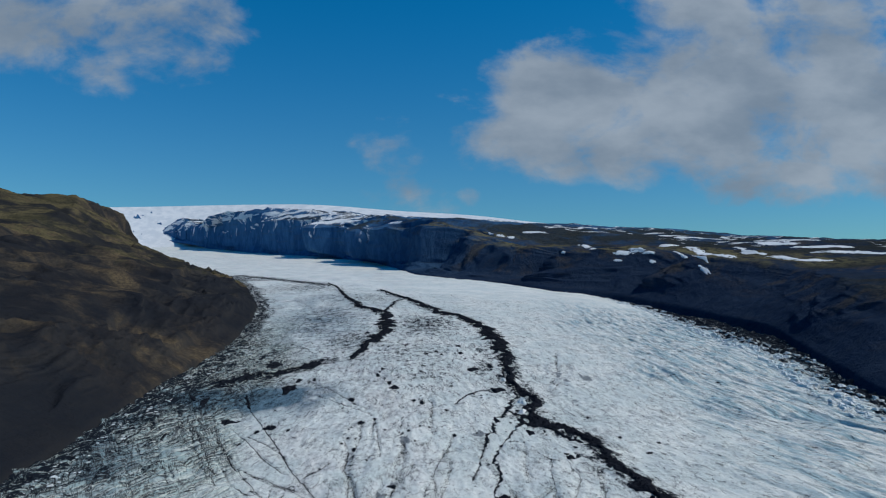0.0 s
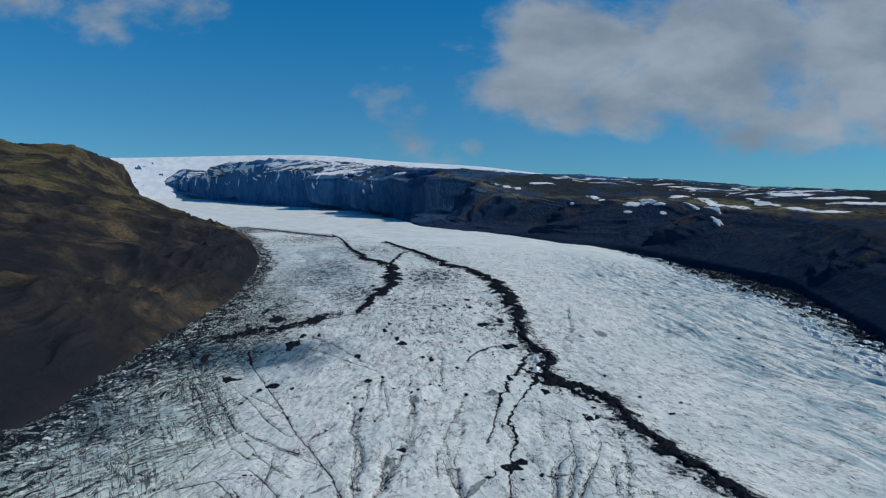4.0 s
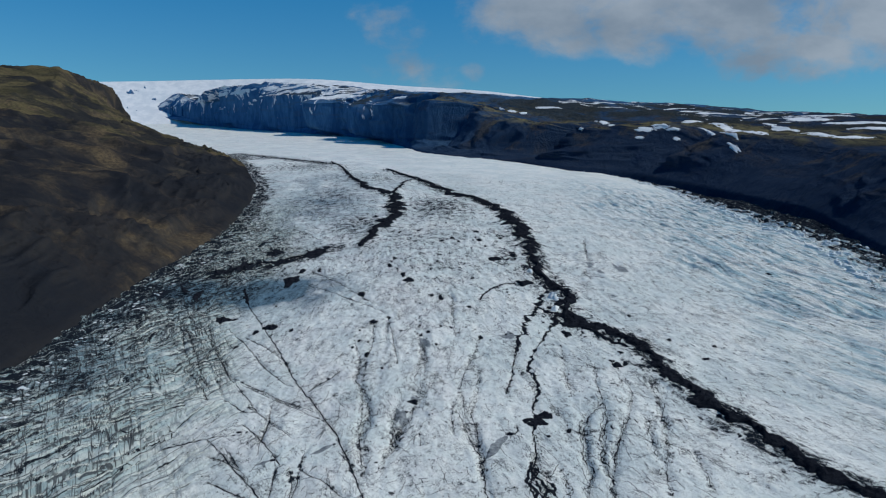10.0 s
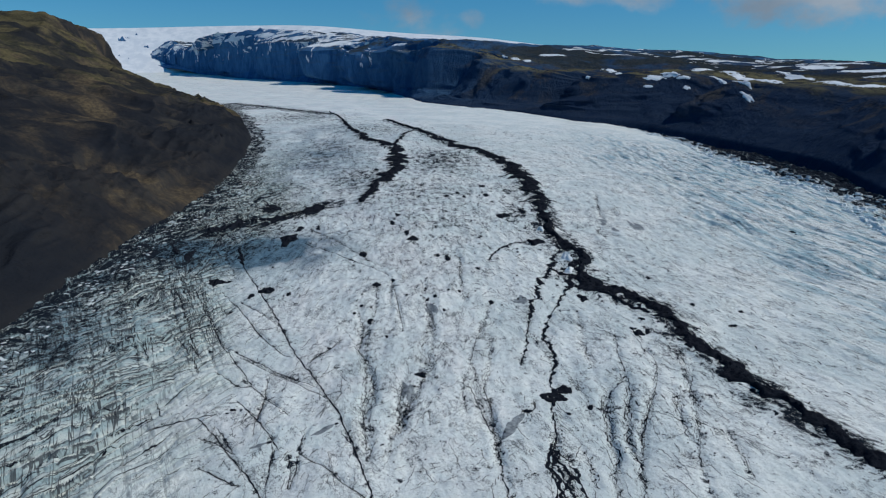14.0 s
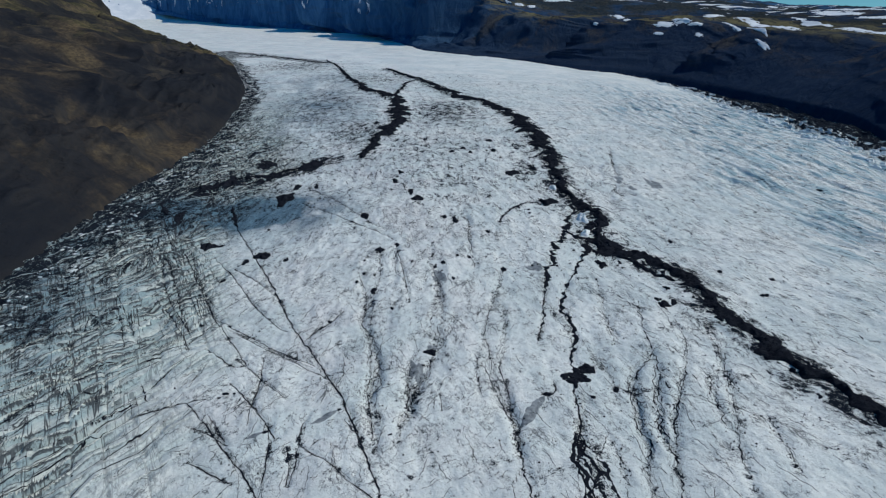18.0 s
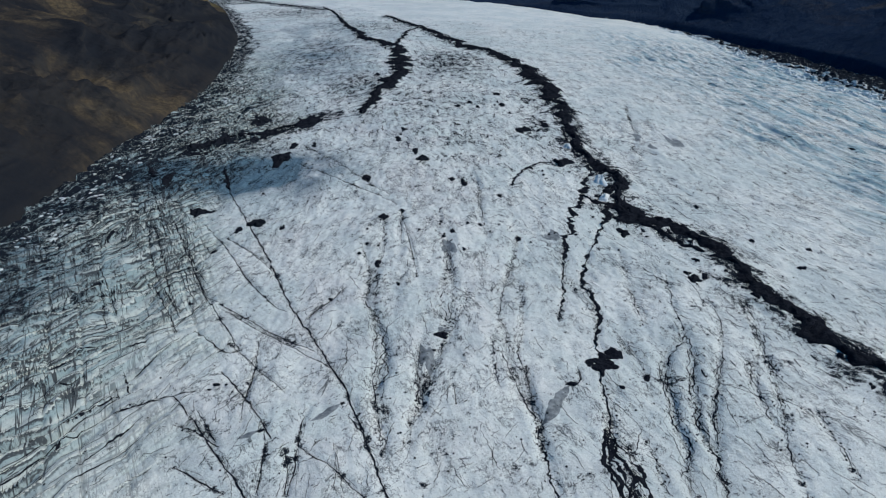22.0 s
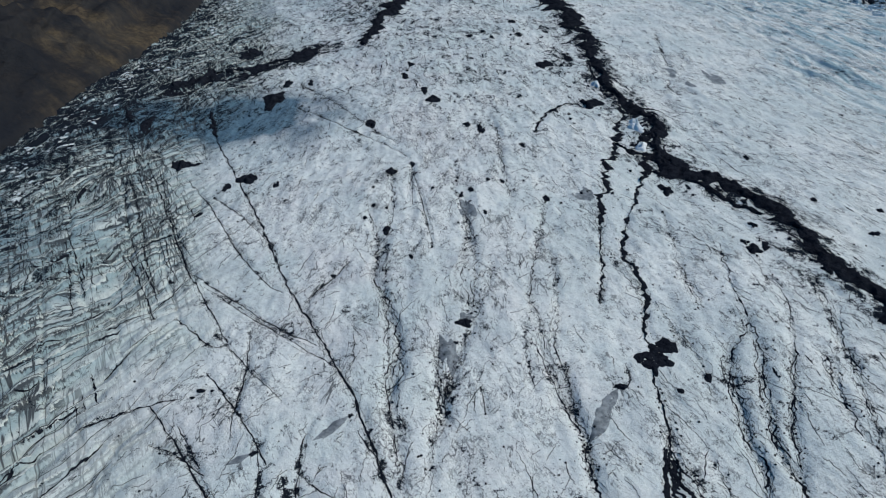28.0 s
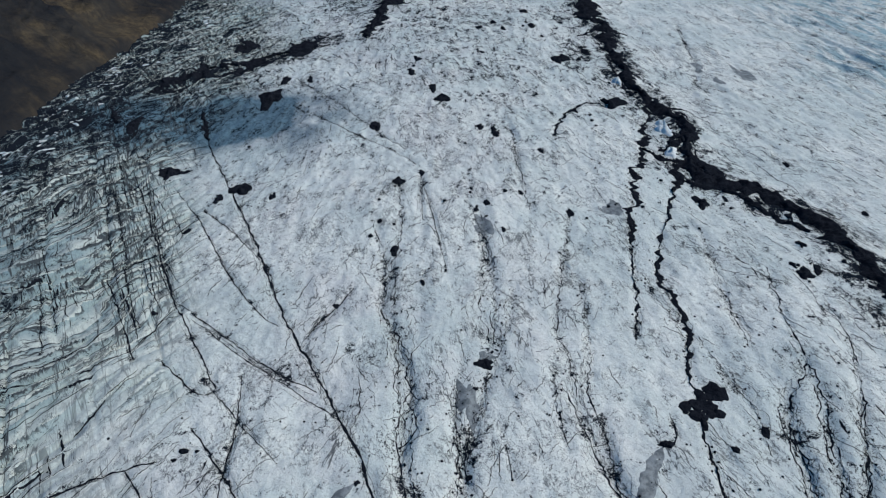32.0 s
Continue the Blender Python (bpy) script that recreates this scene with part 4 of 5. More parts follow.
BULGES_EAST = [(0.442, 0.013, 60), (0.414, 0.012, -45), (0.372, 0.026, 50), (0.327, 0.014, -85), (0.297, 0.017, 35), (0.262, 0.010, -28), (0.236, 0.018, 20),
               (0.205, 0.013, -20), (0.475, 0.010, -30), (0.515, 0.013, 65), (0.555, 0.011, -55), (0.60, 0.013, 70), (0.645, 0.011, -60), (0.69, 0.014, 70), (0.735, 0.010, -55), (0.775, 0.012, 50), (0.815, 0.010, -45)]
# the last field paints haze onto the farther walls
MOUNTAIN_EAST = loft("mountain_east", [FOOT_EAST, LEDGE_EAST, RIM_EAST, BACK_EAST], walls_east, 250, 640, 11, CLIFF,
                     "dark basalt cliffs with talus and snow-streaked plateau above the ice", "mountain", 0.0, wall=1.1, bulges=BULGES_EAST, calm=lambda y: 0.30 + 0.70 * smooth(1250, 1700, y), fields={"snow": snow_east, "hang": hang_east, "ledge": lambda at, x, y, z: smooth(0.75, 0.95, at) * (1 - smooth(1.4, 1.8, at)) * smooth(1150, 1400, y) * (1 - smooth(2300, 2700, y)), "scree": lambda at, x, y, z: smooth(0.35, 0.8, at), "moss": lambda at, x, y, z: smooth(0.7, 1.15, at), "far_haze": lambda at, x, y, z: smooth(1600, 2800, y)})
CAP_FRONT = [(-2600, 3100, 190), (-2200, 3600, 215), (-1600, 3800, 235), (-1000, 4000, 250), (-400, 4050, 380), (200, 4000, 420), (700, 3800, 400), (1200, 3500, 340), (2000, 3100, 280)]
CAP_TOP = [(-3000, 3600, 470), (-2400, 4050, 520), (-1720, 4350, 552), (-929, 4480, 588), (-500, 4480, 590), (0, 4480, 556), (500, 4480, 530), (1100, 4400, 466), (2000, 4200, 410)]
loft("ice_cap", [CAP_FRONT, CAP_TOP], None, 60, 240, 0.5, SNOW, "smooth white ice cap on the skyline", "ice cap", 5.0, wall=0.0)

SHORE_WEST = [(-238, 250, -14), (-232, 400, -2), (-226, 560, 12), (-218, 650, 24), (-211, 714, 31), (-198, 800, 40), (-196, 920, 53), (-206, 1070, 71), (-232, 1210, 88),
              (-306, 1480, 109), (-360, 1615, 118), (-520, 1910, 137), (-740, 2330, 162), (-945, 2480, 172), (-1400, 2700, 195)]
MID_WEST = [(-380, 250, 70), (-350, 450, 76), (-338, 600, 80), (-330, 700, 84), (-325, 770, 86), (-330, 880, 102), (-345, 970, 115), (-375, 1100, 122), (-400, 1250, 130),
            (-425, 1430, 140), (-470, 1600, 143), (-640, 1950, 175), (-885, 2330, 238), (-915, 2430, 262), (-1400, 2560, 330)]
CREST_WEST = [(-900, 150, 180), (-880, 500, 190), (-840, 750, 195), (-810, 900, 198), (-785, 1050, 200), (-765, 1180, 203), (-755, 1300, 206), (-760, 1430, 216), (-780, 1560, 236),
              (-800, 1700, 275), (-830, 1830, 320), (-880, 1960, 346), (-915, 2040, 356), (-938, 2420, 322), (-1400, 2480, 360)]
BACK_WEST = [(-2500, 100, 160), (-2500, 500, 200), (-2450, 700, 230), (-2400, 900, 250), (-2350, 1050, 280), (-2300, 1200, 300), (-2200, 1400, 340), (-2000, 1600, 380), (-1800, 1800, 390),
             (-1600, 1900, 392), (-1400, 2000, 390), (-1250, 2060, 385), (-1176, 2110, 380), (-1250, 2400, 370), (-1600, 2470, 370)]


def ochre_west(at, x, y, z):
    return smooth(1000, 1700, y + 0.6 * (z - 150) + 120 * fbm(x / 120, y / 120, 3))


MOUNTAIN_WEST = loft("mountain_west", [SHORE_WEST, MID_WEST, CREST_WEST, BACK_WEST], None, 280, 600, 20, HILL,
                     "dark brown mossy hillside above the ice margin", "mountain", 3.0, reach=190.0, wall=0.35, fields={"ochre": ochre_west})


# ---- rubble on the ice ----
def mesh_of(name, verts, faces, mat, flat=False):
    me = bpy.data.meshes.new(name)
    me.from_pydata([tuple(v) for v in verts], [], [tuple(f) for f in faces])
    me.polygons.foreach_set("use_smooth", [not flat] * len(me.polygons))
    me.materials.append(mat)
    return me


def rock_shape(seed):
    """A broken block: a squashed cube with its corners pulled about."""
    rng = np.random.RandomState(seed)
    corners = np.array([(x, y, z) for z in (-1, 1) for y in (-1, 1) for x in (-1, 1)], float)
    corners *= 1 + 0.35 * (rng.rand(8, 3) - 0.5)
    corners[4:, :2] *= 0.55 + 0.3 * rng.rand()
    corners[:, 2] *= 0.6
    faces = [(0, 2, 3, 1), (4, 5, 7, 6), (0, 1, 5, 4), (1, 3, 7, 5), (3, 2, 6, 7), (2, 0, 4, 6)]
    return corners, faces


ROCKS = [rock_shape(40 + i) for i in range(5)]
ROCK_MESHES = [mesh_of("boulder", v, f, RUBBLE, True) for v, f in ROCKS]


def thing(name, x, y, label, category, group=""):
    """An Empty at a thing's base, on the ice."""
    ob = new(name)
    ob.location = (x, y, float(on_ice(x, y)))
    return tagged(ob, label, category, group)


def part(name, me, parent, label="", m=None):
    ob = new(name, me)
    ob.parent = parent
    ob.matrix_parent_inverse = Matrix.Translation(-parent.location)
    if m is not None:
        ob.matrix_basis = m
    return tagged(ob, label)


def stone_on(parent, x, y, size, rng, name="boulder"):
    z = float(on_ice(x, y))
    return part(name, ROCK_MESHES[rng.randint(5)], parent, "", Matrix.LocRotScale(
        (x, y, z + 0.3 * size), Euler((0.3 * rng.randn(), 0.3 * rng.randn(), 6.3 * rng.rand())), (size, size * (0.7 + 0.5 * rng.rand()), size)))


def band_mesh(name, points, halves, crown, lobes, seed, cross=9, pitch=1.0, mat=None, broken=0.0, wiggle=0.0, sway=0.7):
    """A heap drawn out along a plan line, with ragged sides and a lumpy crown."""
    length = sum(math.dist(a, b) for a, b in zip(points[:-1], points[1:]))
    count = max(12, int(length / pitch))
    c = spline(points, count)
    d = np.gradient(c, axis=0)
    d /= np.linalg.norm(d, axis=1)[:, None] + 1e-9
    side = np.stack([-d[:, 1], d[:, 0]], 1)
    run = np.linspace(0, length, count)
    half = np.interp(run / length, np.linspace(0, 1, len(halves)), halves)
    grow = np.clip(np.minimum(run, length - run) / (2.0 * half + 0.5), 0.12, 1)
    scale = max(np.mean(half), 1.8)
    l = half * grow * (1 + lobes * fbm(run / (scale * 1.6) + seed, run * 0 + seed, 3, 0.55))
    r = half * grow * (1 + lobes * fbm(run / (scale * 1.6) + seed + 50, run * 0 + seed, 3, 0.55))
    bite = 0.22 * min(lobes, 1.0)
    l = l * (1 + bite * fbm(run / 2.6 + seed, run * 0 + 3.0, 3, 0.7))
    r = r * (1 + bite * fbm(run / 2.6 + seed, run * 0 + 33.0, 3, 0.7))
    gaps = smooth(-1.05 + 0.5 * broken, -0.6 + 0.5 * broken, fbm(run / (9 * max(broken, 1)) + seed * 1.7, run * 0 + seed, 3)) if broken else 1.0
    l, r = np.maximum(l, half * 0.12) * gaps, np.maximum(r, half * 0.12) * gaps
    c = c + side * (half * sway * fbm(run / (scale * 4) + seed, run * 0 + 9.0, 3))[:, None]
    if wiggle:
        c = c + side * (wiggle * (fbm(run / 4.2 + seed * 3.1, run * 0 + 4.0, 2, 0.6) + 0.4 * fbm(run / 1.5 + seed, run * 0 + 6.0, 2, 0.6)))[:, None]
    v = np.linspace(-1, 1, cross)[None]
    off = np.where(v < 0, v * l[:, None], v * r[:, None])
    x, y = c[:, 0:1] + side[:, 0:1] * off, c[:, 1:2] + side[:, 1:2] * off
    lump = fbm(x / (scale * 0.5), y / (scale * 0.5), 3, 0.6)
    z = on_ice(x, y) + crown * (1 - v * v) * (1 + 0.7 * lump) - 0.25 * (np.abs(v) > 0.99)
    return grid_mesh(name, x, y, z, [mat or RUBBLE])


def heap_mesh(name, x, y, rx, ry, tall, seed, mat, rings=9, spokes=28, ragged=0.34):
    """A low irregular heap or pool on the ice."""
    a = np.linspace(0, 2 * math.pi, spokes + 1)[None]
    r = np.linspace(0, 1, rings)[:, None]
    edge = 1 + ragged * fbm(np.cos(a) * 1.3 + seed, np.sin(a) * 1.3 + seed * 0.7, 3, 0.5)
    px, py = x + rx * r * edge * np.cos(a), y + ry * r * edge * np.sin(a)
    lump = fbm(px / (0.4 * rx + 0.3), py / (0.4 * rx + 0.3), 3, 0.6)
    pz = on_ice(px, py) + tall * (1 - r ** 2) * (1 + 0.6 * lump) - 0.3 * (r > 0.99)
    return grid_mesh(name, px, py, pz, [mat])


def moraine(name, points, halves, crown, label, boulders, seed, lobes=0.8, spurs=0, gappy=0.0):
    ob = thing(name, *points[len(points) // 2], label, "moraine", "moraines")
    part("rubble_ridge", band_mesh("rubble_ridge", points, halves, crown, lobes, seed, 17, 0.8, broken=gappy), ob)
    rng = np.random.RandomState(seed)
    line_pts = spline(points, 200)
    # tongues of rubble that leave the ridge down the ice, and thin strands beside it
    for _ in range(spurs):
        i = rng.randint(50, 184)
        w = np.interp(i / 200, np.linspace(0, 1, len(halves)), halves)
        d = line_pts[i + 2] - line_pts[i]
        d = d / (np.linalg.norm(d) + 1e-9)
        out = np.array([-d[1], d[0]]) * rng.choice([-1, 1])
        a = line_pts[i] + out * w * 0.4
        reach = w * (0.7 + 1.3 * rng.rand() ** 1.5)
        lean = 0.2 + 1.3 * rng.rand()
        bend = rng.randn() * 0.3
        pts = [tuple(a), tuple(a + (out + d * lean) * reach * 0.55), tuple(a + (out * (0.9 - bend) + d * (lean + 0.3)) * reach)]
        part("rubble_spur", band_mesh("rubble_spur", pts, [w * 0.38, w * 0.26, 0.25], 0.5, 0.8, seed + 1000 * rng.rand(), 7, 0.5), ob)
    for _ in range(spurs // 3):
        i = rng.randint(20, 150)
        w = np.interp(i / 200, np.linspace(0, 1, len(halves)), halves)
        k = np.linspace(i, min(i + rng.randint(8, 22), 190), 5).astype(int)
        d = np.gradient(line_pts, axis=0)[k]
        d = d / (np.linalg.norm(d, axis=1)[:, None] + 1e-9)
        off = rng.choice([-1, -1, 1]) * w * (1.15 + 0.5 * rng.rand()) + rng.randn(5) * 0.25 * w
        pts = line_pts[k] + np.stack([-d[:, 1], d[:, 0]], 1) * off[:, None]
        part("rubble_strand", band_mesh("rubble_strand", [tuple(v) for v in pts], [0.3, 0.9, 0.6, 1.1, 0.3], 0.3, 1.0, seed + 1000 * rng.rand(), 5, 0.5, broken=True), ob)
    # islets of rubble that lie loose beside the ridge
    for _ in range(spurs):
        i = rng.randint(30, 196)
        w = np.interp(i / 200, np.linspace(0, 1, len(halves)), halves)
        d = line_pts[min(i + 2, 199)] - line_pts[i]
        d = d / (np.linalg.norm(d) + 1e-9)
        x, y = line_pts[i] + np.array([-d[1], d[0]]) * rng.choice([-1, -1, 1]) * w * (1.0 + 1.1 * rng.rand())
        size = 0.5 + 1.5 * rng.rand() ** 2
        part("rubble_islet", heap_mesh("rubble_islet", x, y, size, size * (0.8 + 0.8 * rng.rand()), 0.3 * size, seed + 60 * rng.rand(), RUBBLE, 6, 18, 0.8), ob)
    for _ in range(boulders):
        i = rng.randint(10, 190)
        w = np.interp(i / 200, np.linspace(0, 1, len(halves)), halves)
        x, y = line_pts[i] + rng.randn(2) * w * 0.8
        stone_on(ob, x, y, 0.5 + 0.9 * rng.rand() ** 2, rng)
    return ob


MAIN = moraine("medial_moraine", MORAINE, [1.1, 1.8, 2.5, 3, 4.4, 6.5, 6.5, 6, 6, 7.5, 7.5, 6.5, 3.2, 3.5, 4.6, 5.0, 4.6, 4.6, 4.6, 4.6], 1.6, "black rubble ridge winding down the middle of the ice", 60, 11, spurs=34)

moraine("medial_moraine", MORAINE_WEST, [0.6, 1.0, 1.6, 2.4, 4.5, 6.5, 8, 6, 3], 1.4, "black rubble ridge with a broad tail near the west side", 24, 12, spurs=20)
moraine("medial_moraine", MORAINE_LINK, [1.4, 1.8, 2, 2], 0.8, "short thin black rubble link between two moraines", 6, 13)
moraine("lateral_moraine", MORAINE_MARGIN, [4, 7, 10, 10, 6, 6, 9, 3], 1.4, "broken black rubble band near the ice margin", 20, 14, 0.9, 14, 1.0)
moraine("lateral_moraine", MORAINE_UPPER, [1.2, 1.8, 1.2, 0.7, 0.6, 0.5], 0.8, "thin dark debris band under the hill's corner", 6, 15, 0.8, 0, 2.6)


def junction():
    """The broad knot where the ridge turns, with its points and loops round islands of ice."""
    bands = [([2.8, 2.4, 0.4], (110, 562), (102, 555), (95, 551)), ([3.0, 4.6, 4.2, 2.5], (97, 537), (105, 538), (110, 528), (114, 519)),
             ([0.6, 1.0, 1.8, 2.6], (88, 556), (93, 547), (98, 541), (103, 536)), ([1.8, 2.4, 3.6], (90, 513), (94, 522), (102, 533)),
             ([2.0, 1.4, 1.6, 1.0], (112, 514), (118, 503), (125, 492), (130, 478)), ([0.5, 2.6, 1.2], (104, 575), (108, 566), (112, 556)),
             ([0.4, 1.5, 2.5], (97, 522), (101, 520), (108, 519))]
    for k, (halves, *pts) in enumerate(bands):
        part("rubble_spur", band_mesh("rubble_spur", pts, halves, 0.8, 0.7, 40 + k, 9, 0.5), MAIN)
    # bare ice that shows through the ridge
    for k, (x, y, rx, ry) in enumerate(((99, 634, 1.6, 3.0), (104.5, 572, 2.6, 4.4), (107, 580, 2.0, 3.4), (101, 549, 1.8, 2.6))):
        part("bare_ice", heap_mesh("bare_ice", x, y, rx * 1.5, ry * 1.4, 2.1, 70.0 + 3 * k, SERAC, 8, 22, 0.6), MAIN, "white ice showing through the black rubble")


junction()


def line_things():
    words = {"rubble": ("rubble_streak", "black rubble streak branching from the moraine", "debris streak"),
             "crack": ("ice_fracture", "long dirt-filled fracture in the dirty ice", "ice crack"),
             "channel": ("melt_channel", "winding melt channel lined with black silt", "melt channel")}
    for i, (kind, half, points) in enumerate(LINES):
        name, label, category = words[kind]
        h = half * {"rubble": 0.85, "crack": 0.72, "channel": 0.50}[kind]
        me = band_mesh(name, points, [h * 0.7, h, h * 1.1, h, h * 0.7], 0.35 if kind == "rubble" else 0.12, 1.1 if kind != "crack" else 0.7, 100 + i, 5, 0.4, broken=kind == "channel", wiggle={"rubble": 0.7, "crack": 0.22, "channel": 0.8}[kind])
        ob = thing(name, *points[len(points) // 2], label, category, category + "s")
        part("silt_lining" if kind == "channel" else "dirt_filling" if kind == "crack" else "rubble_ridge", me, ob)
        rng = np.random.RandomState(300 + i)
        line_pts = spline(points, 60)
        # braided threads of silt beside a channel, parallel hair cracks beside a fracture
        for _ in range({"rubble": 4, "crack": 4, "channel": 6}[kind]):
            a = rng.randint(0, 34)
            e = min(a + rng.randint(16, 42), 59)
            count = max(5, int(np.linalg.norm(line_pts[e] - line_pts[a]) / 2.6))
            k = np.linspace(a, e, count)
            base = np.stack([np.interp(k, np.arange(60), line_pts[:, 0]), np.interp(k, np.arange(60), line_pts[:, 1])], 1)
            d = np.gradient(base, axis=0)
            d = d / (np.linalg.norm(d, axis=1)[:, None] + 1e-9)
            drift = np.interp(np.arange(count), np.linspace(0, count, 6), np.cumsum(rng.randn(6)) * 0.8)
            off = rng.randn() * 0.6 + drift * 0.5 + 0.12 * rng.randn(count) if kind == "crack" else rng.randn() * 0.9 + 0.7 * drift + 0.4 * rng.randn(count)
            pts = base + np.stack([-d[:, 1], d[:, 0]], 1) * off[:, None]
            w = 0.08 + 0.11 * rng.rand() + 0.08 * half
            part("hair_crack" if kind == "crack" else "silt_strand", band_mesh("silt_strand", [tuple(v) for v in pts], [0.07, w, w * 0.7, w, 0.07], 0.08, 0.7, 700 + 9 * i + rng.rand(), 3, 0.5, broken=rng.rand() < 0.6, wiggle=0.2 if kind == "crack" else 0.8), ob)
        for _ in range(4 if kind != "crack" else 2):
            x, y = line_pts[rng.randint(60)] + rng.randn(2) * half * 1.3
            stone_on(ob, x, y, 0.10 + 0.22 * rng.rand() ** 2, rng, "stone")


line_things()


def cones():
    for i, (x, y, rx, ry) in enumerate(CONES_A + CONES_B + CONES_C + CONES_D):
        rx, ry = max(rx * 0.8, 0.6), max(min(ry * 0.8, rx * 1.6), 0.6)
        big = rx > 5
        ob = thing("debris_patch" if big else "dirt_cone", x, y, "broad black rubble patch lying on the ice" if big else "small black dirt cone standing on the dirty ice",
                   "debris patch" if big else "dirt cone", "dirt cones on the ice")
        part("mound", heap_mesh("mound", x, y, rx, ry, min(0.35 * rx, 1.6), 3.1 * i, RUBBLE, ragged=0.75 if big else 0.5), ob)
        rng = np.random.RandomState(500 + i)
        for _ in range(8 if big else 3):
            stone_on(ob, x + rng.randn() * rx * 0.6, y + rng.randn() * ry * 0.6, 0.2 + 0.4 * rng.rand(), rng, "stone")


cones()


def debris_slabs():
    """Black rubble slabs, broken off the margin's moraine."""
    slabs = [([1.0, 2.6, 1.2], (-160, 682), (-155, 695), (-146, 698)), ([1.4, 3.4, 2.6, 1.0], (-142, 684), (-132, 695), (-121, 701), (-106, 706)),
             ([1.0, 5.0, 2.0], (-136, 772), (-131, 752), (-125, 732)), ([1.2, 3.4, 3.0, 1.0], (-100, 742), (-88, 741), (-78, 743)), ([0.6, 2.0, 0.8], (-109, 705), (-96, 723), (-87, 732)),
             ([1.2, 1.8, 0.8], (-137, 561), (-130, 560), (-123, 562)), ([0.9, 1.6, 0.6], (-133, 631), (-128, 614), (-123, 597)), ([0.8, 1.6, 0.6], (-173, 659), (-162, 665), (-150, 669)),
             ([0.6, 2.2, 0.8], (-188, 645), (-181, 632), (-175, 618)), ([0.8, 2.0, 0.6], (-173, 529), (-174, 535), (-174, 541))]
    for k, (halves, *pts) in enumerate(slabs):
        ob = thing("debris_patch", *pts[1], "long black rubble slab lying across the broken ice", "debris patch", "rubble slabs by the margin")
        part("mound", band_mesh("mound", pts, halves, 0.7, 0.9, 830 + k, 9, 0.5), ob)


debris_slabs()


def ponds():
    for i, (x, y, rx, ry) in enumerate(PONDS):
        ob = thing("slush_pond", x, y, "grey slush-filled hollow in the ice", "pond", "slush ponds")
        part("slush", heap_mesh("slush", x, y, rx, min(ry, rx * 3), 0.10, 7.7 * i + 1, SLUSH, ragged=0.5), ob)
        part("silt_rim", heap_mesh("silt_rim", x + 0.5 * rx, y + 0.6 * min(ry, rx * 3), rx * 0.22, rx * 0.2, 0.15, 5.5 * i, RUBBLE, ragged=0.5), ob, "black silt at the pool's edge")
    # long hollows, aslant to the flow, with black silt at their upper ends
    for k, (halves, *pts) in enumerate((([0.7, 2.2, 2.8, 1.6], (42, 385), (36.5, 377), (33.0, 371), (28.5, 365)), ([0.8, 2.2, 2.0, 0.8], (-48.4, 367.5), (-45, 370.5), (-41.5, 373.8), (-38.6, 376.6)), ([0.8, 1.6, 1.4, 0.6], (-71, 361), (-68.5, 362), (-66, 363), (-63.8, 364.2)))):
        ob = thing("slush_pond", *pts[1], "long dark grey slush-filled hollow in the ice", "pond", "slush ponds")
        part("slush", band_mesh("slush", pts, halves, 0.10, 0.25, 960 + 5 * k, 9, 0.4, SLUSH, sway=0.1), ob)
        x, y = pts[0] if k == 0 else pts[-1]
        part("silt_rim", heap_mesh("silt_rim", x, y, 1.2, 0.9, 0.25, 61.0 + k, RUBBLE, ragged=0.7), ob, "black silt at the pool's edge")
    fan = thing("silt_fan", 48.7, 350, "fan of black silt strands spreading over the ice", "silt fan")
    for k, pts in enumerate(FAN):
        (ax, ay), (bx, by) = pts[-2:]
        pts = (*pts, (bx + 1.6 * (bx - ax), by - 14), (bx + 2.6 * (bx - ax), by - 28))
        part("silt_strand", band_mesh("silt_strand", pts, [0.35, 0.8, 0.7, 0.9, 0.5], 0.15, 1.1, 900 + 7 * k, 5, 0.35, broken=k > 2, wiggle=0.6), fan)
    lake = thing("debris_patch", *LAKE_LOBES[0], "black many-lobed silt patch joined to a melt channel", "debris patch")
    for k, (x, y) in enumerate(LAKE_LOBES):
        part("mound", heap_mesh("mound", x, y, 3.0, 3.0, 0.5, 95.0 + k, RUBBLE, ragged=0.6), lake)


ponds()


